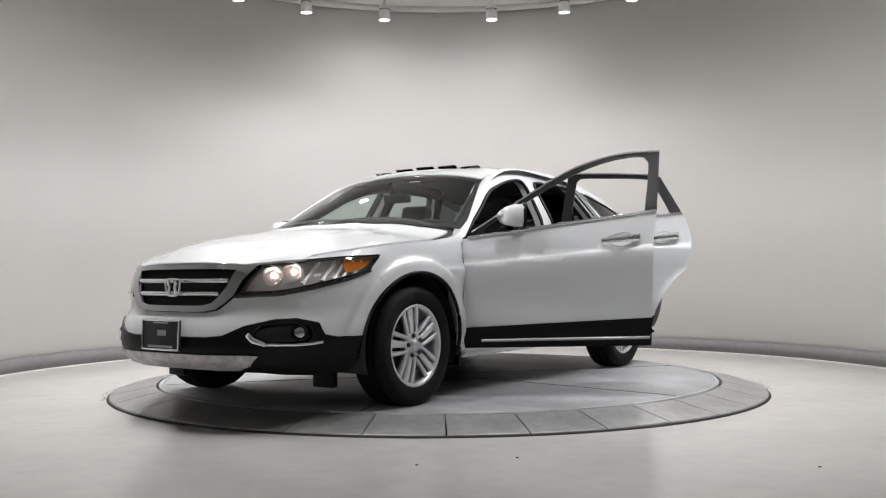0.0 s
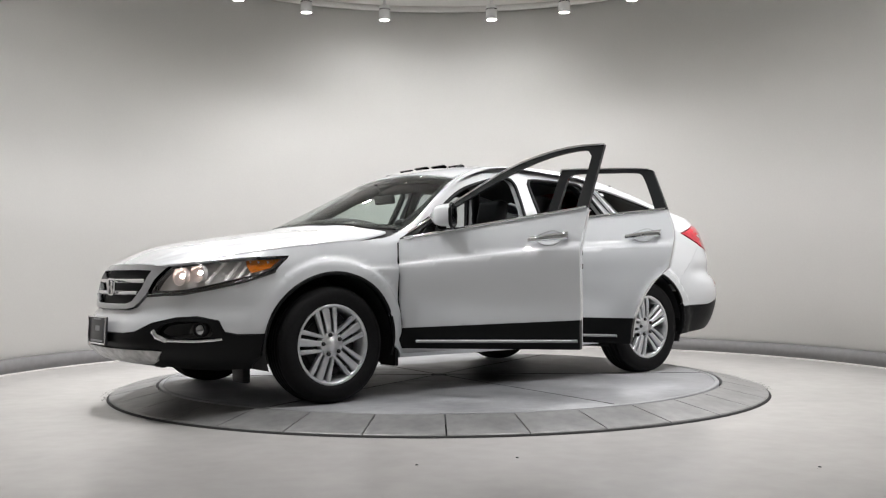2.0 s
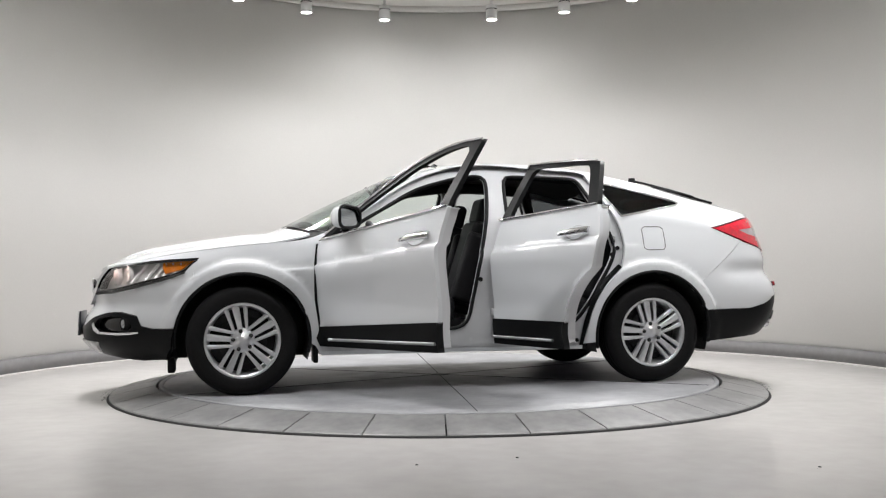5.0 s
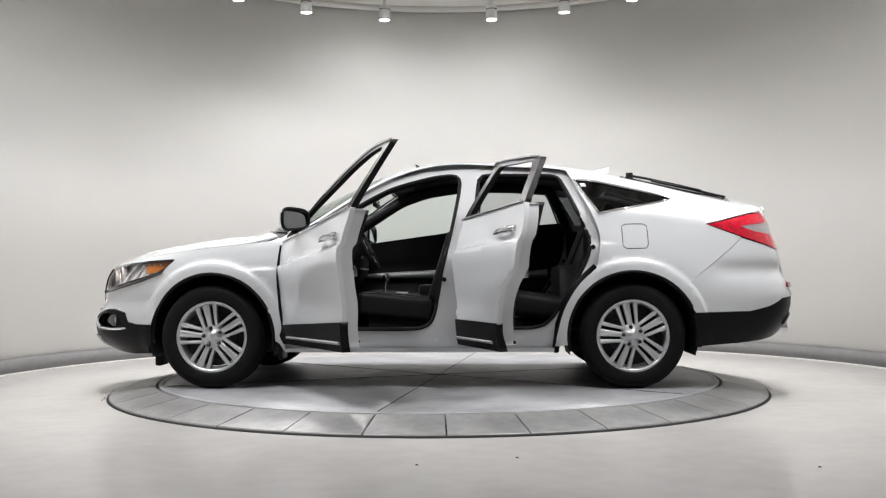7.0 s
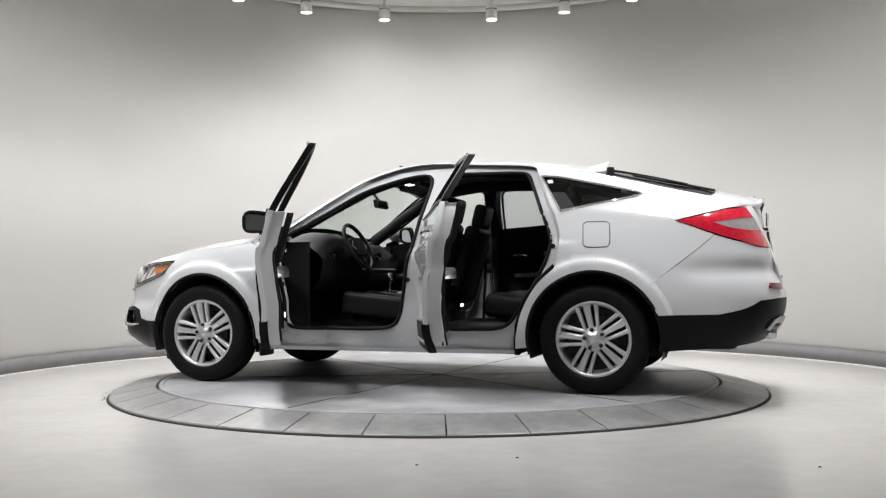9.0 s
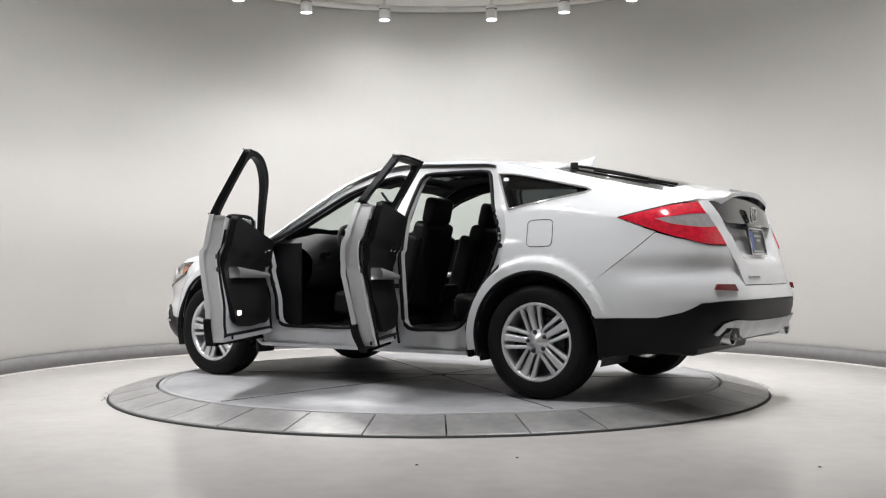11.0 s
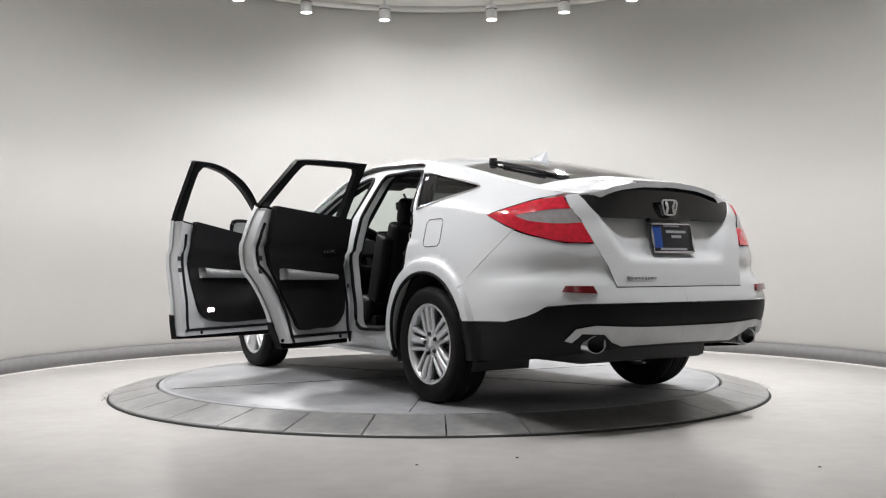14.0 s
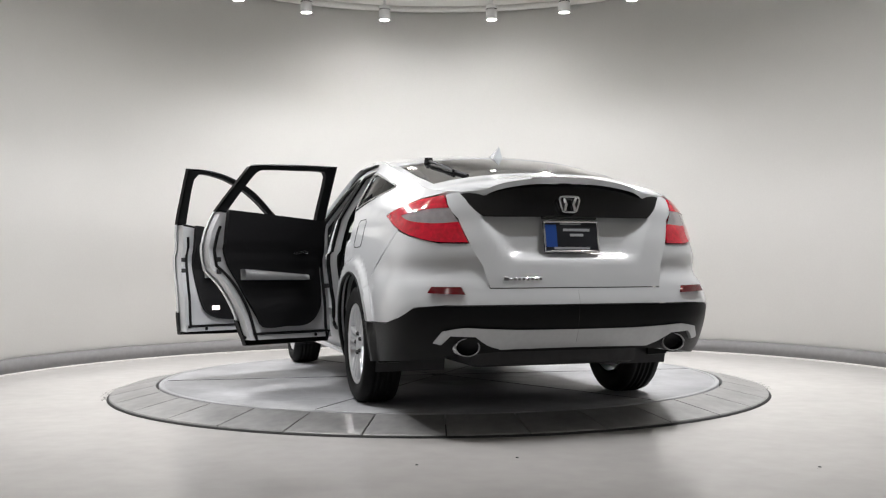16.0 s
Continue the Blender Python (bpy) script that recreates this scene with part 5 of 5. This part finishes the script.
    for f in np.linspace(0, 1, 13):
        x = ex + 0.235 * (1 - f)
        o = 0.050 * math.sin(math.pi * min(max(f * 0.86 + 0.10, 0), 1)) ** 0.6
        z = hz - 0.022 * (1 - f)
        k = 0.018 * (0.75 + 0.35 * f)
        rows.append([bm.verts.new(at(x, z + dz * k, -o + di)) for dz, di in ((-1, 0.012), (-1.1, 0.0), (-0.4, -0.006), (0.4, -0.006), (1.1, 0.0), (1, 0.012))])
    for a_, b_ in zip(rows, rows[1:]):
        for i in range(6):
            bm.faces.new((a_[i], a_[(i + 1) % 6], b_[(i + 1) % 6], b_[i]))
    bm.faces.new(rows[0])
    bm.faces.new(list(reversed(rows[-1])))
    part("handle", bm, CHROME, d, "chrome door handle")
    # grey ring paints in the dark contour that shade and reflection give the cup
    bm = bmesh.new()
    cup = smooth_loop([(ex + 0.20, hz - 0.014), (ex + 0.15, hz - 0.055), (ex + 0.08, hz - 0.055), (ex + 0.03, hz - 0.01), (ex + 0.08, hz + 0.030), (ex + 0.15, hz + 0.018)], (), 0.015)
    panel(bm, cup, lambda u, z, i=0.0: at(u, z, -0.002), [shifted(cup, 0.006)], 0.02)
    part("handle_cup_shade", bm, SATIN, d, "grey ring painted for the shaded edge of the cup behind the handle")
    if opened:
        for hz2 in (0.50, 0.84):
            bm = bmesh.new()
            box(bm, pose(0.015, -0.045 * s, hz2), 0.07, 0.05, 0.05, 0.01)
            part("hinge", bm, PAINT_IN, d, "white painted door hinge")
        bm = bmesh.new()
        box(bm, pose(-0.02, -0.09 * s, 0.68, 0, 0, 40 * s), 0.16, 0.012, 0.03, 0.004)
        part("check_strap", bm, DARK, d, "dark steel check strap")
        for fx in ((0.05, -0.9) if which == "front" else (-0.08, -0.62)):
            bm = bmesh.new()
            q = at(hx + fx - 0.06, 0.345, depth + 0.003)
            cyl(bm, Matrix.Translation(q) @ pose(0, 0, 0, 90, 0, 0), 0.012, 0.012, 0.008, 12)
            part("bump_stop", bm, TRIM, d, "small black rubber stop")
    if which == "front":
        mirror(d, s, hx, hy)
    return d


def mirror(d, s, hx, hy):
    def rel(x, y, z):
        return Vector((x - hx, s * (y - hy), z))
    bm = bmesh.new()
    rows = []
    n = 20
    for x, k, dy in ((0.685, 0.10, 0.0), (0.675, 0.55, 0), (0.65, 0.82, 0), (0.61, 0.97, 0), (0.57, 1.0, 0), (0.545, 0.985, 0)):
        row = []
        for i in range(n):
            a = 2 * math.pi * i / n
            c, si = math.cos(a), math.sin(a)
            ce, se = abs(c) ** 0.55 * (1 if c > 0 else -1), abs(si) ** 0.6 * (1 if si > 0 else -1)
            yy = 0.950 + 0.098 * k * ce
            zz = 1.095 + 0.067 * k * se * (1 + 0.12 * ce)
            row.append(bm.verts.new(rel(x + 0.035 * ce * -1 * 0.6, yy, zz)))
        rows.append(row)
    for a, b in zip(rows, rows[1:]):
        for i in range(n):
            bm.faces.new((a[i], a[(i + 1) % n], b[(i + 1) % n], b[i]))
    bm.faces.new(rows[0])
    part("mirror_housing", bm, PAINT, d, "white door mirror housing")
    bm = bmesh.new()
    ring = []
    for i in range(n):
        a = 2 * math.pi * i / n
        c, si = math.cos(a), math.sin(a)
        ce, se = abs(c) ** 0.55 * (1 if c > 0 else -1), abs(si) ** 0.6 * (1 if si > 0 else -1)
        ring.append((ce, se))
    tube(bm, [rel(0.543 - 0.021 * ce, 0.950 + 0.094 * ce, 1.095 + 0.065 * se * (1 + 0.12 * ce)) for ce, se in ring], 0.011, 6, True)
    tube(bm, [rel(0.68, 0.85, 1.00), rel(0.655, 0.89, 1.015), rel(0.625, 0.925, 1.035)], 0.03, 8)
    part("mirror_rim", bm, CLAD, d, "black mirror rim and foot")
    bm = bmesh.new()
    bm.faces.new([bm.verts.new(rel(0.552 - 0.021 * ce + 0.008 * se, 0.950 + 0.090 * ce, 1.095 + 0.061 * se * (1 + 0.12 * ce))) for ce, se in ring])
    part("mirror_glass", bm, MIRROR, d, "mirror glass")


TINT2 = glass_material("grey_window_glass", (0.62, 0.66, 0.66))


def cushion(bm, m, sx, sy, sz, r=0.05):
    """A soft upholstered block."""
    box(bm, m, sx, sy, sz, min(r, sx * 0.45, sy * 0.45, sz * 0.45), 4)


def seat(car, y):
    bm = bmesh.new()
    cushion(bm, pose(0.20, y, 0.51, 0, -6, 0), 0.54, 0.36, 0.14, 0.05)
    st = part("front_seat", bm, LEATHER, car, "black leather front seat")
    bm = bmesh.new()
    box(bm, pose(0.14, y, 0.40), 0.5, 0.42, 0.12, 0.02)
    part("seat_base", bm, TRIM, st)
    bm = bmesh.new()
    cushion(bm, pose(-0.20, y, 0.83, 0, -17, 0), 0.13, 0.36, 0.62, 0.05)
    part("backrest", bm, LEATHER, st)
    for k in (1, -1):
        bm = bmesh.new()
        cushion(bm, pose(0.20, y + k * 0.20, 0.53, 0, -6, 0), 0.52, 0.10, 0.17, 0.045)
        part("cushion_bolster", bm, LEATHER, st)
        bm = bmesh.new()
        cushion(bm, pose(-0.175, y + k * 0.20, 0.80, 0, -17, 0), 0.16, 0.09, 0.50, 0.04)
        part("backrest_bolster", bm, LEATHER, st)
    bm = bmesh.new()
    cushion(bm, pose(-0.315, y, 1.205, 0, -14, 0), 0.10, 0.26, 0.19, 0.045)
    part("headrest", bm, LEATHER, st)
    for k in (1, -1):
        bm = bmesh.new()
        cyl(bm, pose(-0.295, y + k * 0.06, 1.11, 0, -14, 0), 0.007, 0.007, 0.12, 10)
        part("headrest_post", bm, CHROME, st, "steel headrest post")


def interior(car):
    for y in (0.37, -0.37):
        seat(car, y)
    # rear bench
    bm = bmesh.new()
    cushion(bm, pose(-0.86, 0, 0.52, 0, -7, 0), 0.50, 1.30, 0.17, 0.06)
    bench = part("rear_bench", bm, LEATHER, car, "black leather rear bench")
    for y in (0.40, -0.40):
        bm = bmesh.new()
        cushion(bm, pose(-1.16, y, 0.84, 0, -22, 0), 0.14, 0.56, 0.60, 0.06)
        part("backrest", bm, LEATHER, bench)
        bm = bmesh.new()
        cushion(bm, pose(-1.29, y, 1.185, 0, -16, 0), 0.09, 0.25, 0.14, 0.04)
        part("headrest", bm, LEATHER, bench)
    bm = bmesh.new()
    cushion(bm, pose(-1.16, 0, 0.83, 0, -22, 0), 0.13, 0.22, 0.56, 0.05)
    part("centre_backrest", bm, LEATHER, bench)
    # floor, firewall, load deck
    bm = bmesh.new()
    box(bm, pose(-0.15, 0, 0.38), 2.0, 1.56, 0.02)
    part("cabin_floor", bm, TRIM, car, "black cabin carpet", smooth=False)
    bm = bmesh.new()
    box(bm, pose(0.86, 0, 0.62), 0.04, 1.5, 0.55)
    part("firewall", bm, TRIM, car, smooth=False)
    bm = bmesh.new()
    box(bm, pose(-1.75, 0, 0.84), 1.1, 1.3, 0.04)
    part("load_deck", bm, TRIM, car, "black load deck", smooth=False)
    for k in (1, -1):
        bm = bmesh.new()
        box(bm, pose(-1.5, k * 0.70, 0.9), 0.8, 0.03, 0.4)
        part("load_side_trim", bm, TRIM, car, smooth=False)
        bm = bmesh.new()
        box(bm, pose(0.75, k * 0.775, 0.68), 0.24, 0.025, 0.62)
        part("kick_panel", bm, TRIM, car, smooth=False)
    bm = bmesh.new()
    rows = []
    prof = [(0.93, 0.60), (0.62, 0.66), (0.56, 0.74), (0.545, 0.86), (0.57, 0.95), (0.64, 1.0), (0.80, 1.015), (1.0, 1.03), (1.04, 0.9)]
    for y in np.linspace(-0.74, 0.74, 31):
        hood = 0.06 * math.exp(-((y - 0.37) / 0.17) ** 4)
        stack = 0.05 * math.exp(-(y / 0.17) ** 4)
        edge_drop = 0.05 * sstep(0.55, 0.75, abs(y))
        rows.append([bm.verts.new((x - (stack if z < 0.97 else 0) - (0.02 * hood / 0.06 if 0.9 < z else 0), y, z + (hood if z > 0.93 and x < 0.9 else 0) - (edge_drop if z > 0.9 else 0))) for x, z in prof])
    for a, b in zip(rows, rows[1:]):
        for i in range(len(prof) - 1):
            bm.faces.new((a[i], a[i + 1], b[i + 1], b[i]))
    dash = part("dashboard", bm, TRIM, car, "black moulded dashboard", angle=50)
    for y in (0.62, 0.14, -0.14, -0.62):
        bm = bmesh.new()
        box(bm, pose(0.53 if abs(y) > 0.3 else 0.485, y, 0.90, 0, -12, 0), 0.02, 0.11, 0.055, 0.012)
        part("air_vent", bm, GLOSSBLACK, dash)
    bm = bmesh.new()
    box(bm, pose(0.50, 0, 0.80, 0, -10, 0), 0.015, 0.24, 0.012, 0.004)
    box(bm, pose(0.545, -0.40, 0.80, 0, -10, 0), 0.015, 0.55, 0.012, 0.004)
    part("dash_trim", bm, SATIN, dash, "slim silver dash trim")
    # console
    bm = bmesh.new()
    box(bm, pose(0.22, 0, 0.50), 0.72, 0.22, 0.22, 0.03)
    box(bm, pose(-0.06, 0, 0.63), 0.26, 0.20, 0.10, 0.03)
    con = part("console", bm, TRIM, car, "black centre console")
    bm = bmesh.new()
    cyl(bm, pose(0.33, 0, 0.665, 0, -8, 0), 0.010, 0.010, 0.12, 12)
    bmesh.ops.create_uvsphere(bm, u_segments=14, v_segments=8, radius=0.026, matrix=pose(0.325, 0, 0.735) @ Matrix.Diagonal((1, 1, 1.3, 1)))
    part("gear_lever", bm, CHROME, con, "chrome gear lever")
    bm = bmesh.new()
    box(bm, pose(0.20, 0.02, 0.617), 0.09, 0.07, 0.014, 0.004)
    part("white_cup_lid", bm, PAINT_IN, con, "white card on the console")
    # steering wheel
    m = pose(0.43, 0.37, 0.965, 0, -62, 0)
    bm = bmesh.new()
    tube(bm, [m @ Vector((0.18 * math.cos(a), 0.18 * math.sin(a), 0)) for a in [2 * math.pi * i / 40 for i in range(40)]], 0.016, 8, True)
    sw = part("steering_wheel", bm, LEATHER, car, "black leather steering wheel")
    bm = bmesh.new()
    cushion(bm, m @ pose(-0.005, 0, -0.01), 0.15, 0.17, 0.06, 0.025)
    for a in (90, -90, 180):
        box(bm, m @ pose(0, 0, 0, 0, 0, a) @ pose(0.115, 0, -0.006), 0.12, 0.04, 0.016, 0.006)
    box(bm, m @ pose(0, 0, -0.12), 0.09, 0.09, 0.2, 0.02)
    part("wheel_hub", bm, TRIM, sw)
    bm = bmesh.new()
    for k in (1, -1):
        tube(bm, [m @ Vector((-0.03, k * 0.085, 0.01)), m @ Vector((0.0, k * 0.12, 0.008)), m @ Vector((0.035, k * 0.09, 0.012))], 0.005, 6)
    part("spoke_trim", bm, SATIN, sw, "silver spoke accents")
    # inner mirror
    bm = bmesh.new()
    cushion(bm, pose(0.40, 0, 1.30, 0, 12, 0), 0.03, 0.23, 0.065, 0.012)
    cyl(bm, pose(0.44, 0, 1.36, 0, 40, 0), 0.010, 0.010, 0.12, 10)
    im = part("inner_mirror", bm, TRIM, car, "black inner rear-view mirror")
    bm = bmesh.new()
    box(bm, pose(0.382, 0, 1.297, 0, 12, 0), 0.004, 0.21, 0.05, 0.001, 1)
    part("inner_mirror_glass", bm, MIRROR, im, "mirror glass")
    # sun visors and console lamp on the headliner
    for k in (1, -1):
        bm = bmesh.new()
        box(bm, pose(0.22, k * 0.32, 1.435, 0, 12, 0), 0.16, 0.38, 0.018, 0.007)
        part("sun_visor", bm, HEADLINER, car, "grey folded sun visor")
    bm = bmesh.new()
    box(bm, pose(0.16, 0, 1.455, 0, 8, 0), 0.12, 0.14, 0.02, 0.006)
    rl = part("roof_lamp", bm, HEADLINER, car, "small roof lamp unit")
    bm = bmesh.new()
    for k in (1, -1):
        box(bm, pose(0.16, k * 0.035, 1.444, 0, 8, 0), 0.05, 0.03, 0.004)
    part("lamp_lens", bm, COURTESY, rl, "glowing map lights")
    # pillar linings and inner roof rails
    for s in (1, -1):
        for path in ([(0.78, 1.05), (0.5, 1.215), (0.25, 1.355), (0.04, 1.425), (-0.25, 1.465), (-0.6, 1.465), (-0.95, 1.44)], [(-0.295, 0.40), (-0.30, 0.8), (-0.315, 1.1), (-0.33, 1.46)], [(-0.95, 1.44), (-1.06, 1.25), (-1.16, 1.05), (-1.20, 0.9)]):
            bm = bmesh.new()
            tube(bm, [(lambda p: (p[0], s * p[1], p[2]))(skin(x, z, 0.105)) for x, z in path], 0.045, 8, False, 0.8)
            part("pillar_lining", bm, TRIM, car, "black pillar lining")
    for s in (1, -1):
        bm = bmesh.new()
        tube(bm, [(lambda p: (p[0], s * p[1], p[2]))(skin(x, z, 0.125)) for x, z in ((-0.305, 1.28), (-0.29, 0.9), (-0.29, 0.5))], 0.02, 6, False, 0.25)
        part("seat_belt", bm, LEATHER, car, "black seat belt")


# ---- build ----
room()
for d in SPOT_ANGLES:
    spotlight(d, SPOT_POWER * (0.26 if abs(d) < 15 else 0.8 if abs(d) < 35 else 1.0 if abs(d) < 100 else 0.84))
# Added fill lamps, unseen behind the camera, to brighten the car's near side.
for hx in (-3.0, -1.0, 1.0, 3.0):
    added_fill = spotlight(180, 18)
    added_fill.matrix_basis = pose(hx, -7.9, SPOT_Z)
turntable_surround()
table = turntable()
car = empty("car")
tagged(car, "pearl white crossover car with both driver-side doors open", "car")
body(car)
for wx in (1.3985, -1.3985):
    for ws in (1, -1):
        wheel(car, wx, ws)
for which in ("front", "rear"):
    door(car, which, 1, True)
    door(car, which, -1, False)
interior(car)


# a few crumbs of dirt on the floor
crumbs = bmesh.new()
for fx, fy in ((-2.25, -2.75), (-2.1, -2.85), (1.62, -3.15), (1.95, -3.4), (0.35, -2.9), (-0.1, -3.05), (2.6, -2.4), (-2.9, -1.9)):
    box(crumbs, pose(fx, fy, FLOOR_Z + 0.002, 0, 0, fx * 90), 0.012, 0.006, 0.004)
rng = random.Random(7)
for side_angle in (184, 188, 193, 198, 352, 357, 1):
    for k in range(9):
        a, r = radians(side_angle + rng.uniform(-3, 3)), 2.378 + abs(rng.gauss(0, 0.02))
        w = rng.uniform(0.003, 0.009)
        box(crumbs, pose(r * math.cos(a), r * math.sin(a), FLOOR_Z + 0.002, 0, 0, rng.uniform(0, 180)), w, w * 0.6, 0.002)
tagged(part("floor_crumbs", crumbs, DARK, smooth=False), "tiny dark crumbs of dirt on the concrete floor", "dirt", kind="stuff")


def heading(t):
    s = t - 8
    return math.degrees(-1.07901e-06 * s**4 + -2.68533e-05 * s**3 + 3.86132e-04 * s**2 + -0.137768 * s + 2.952339)


def motions():
    """The disc turns at a steady pace and carries the car."""
    place = pose(0.0785, -0.0206, 0)
    rows = [(t, pose(0, 0, 0, 0, 0, heading(t))) for t in range(0, 17)]
    walk(table, rows)
    walk(car, [(t, m @ place) for t, m in rows])


motions()
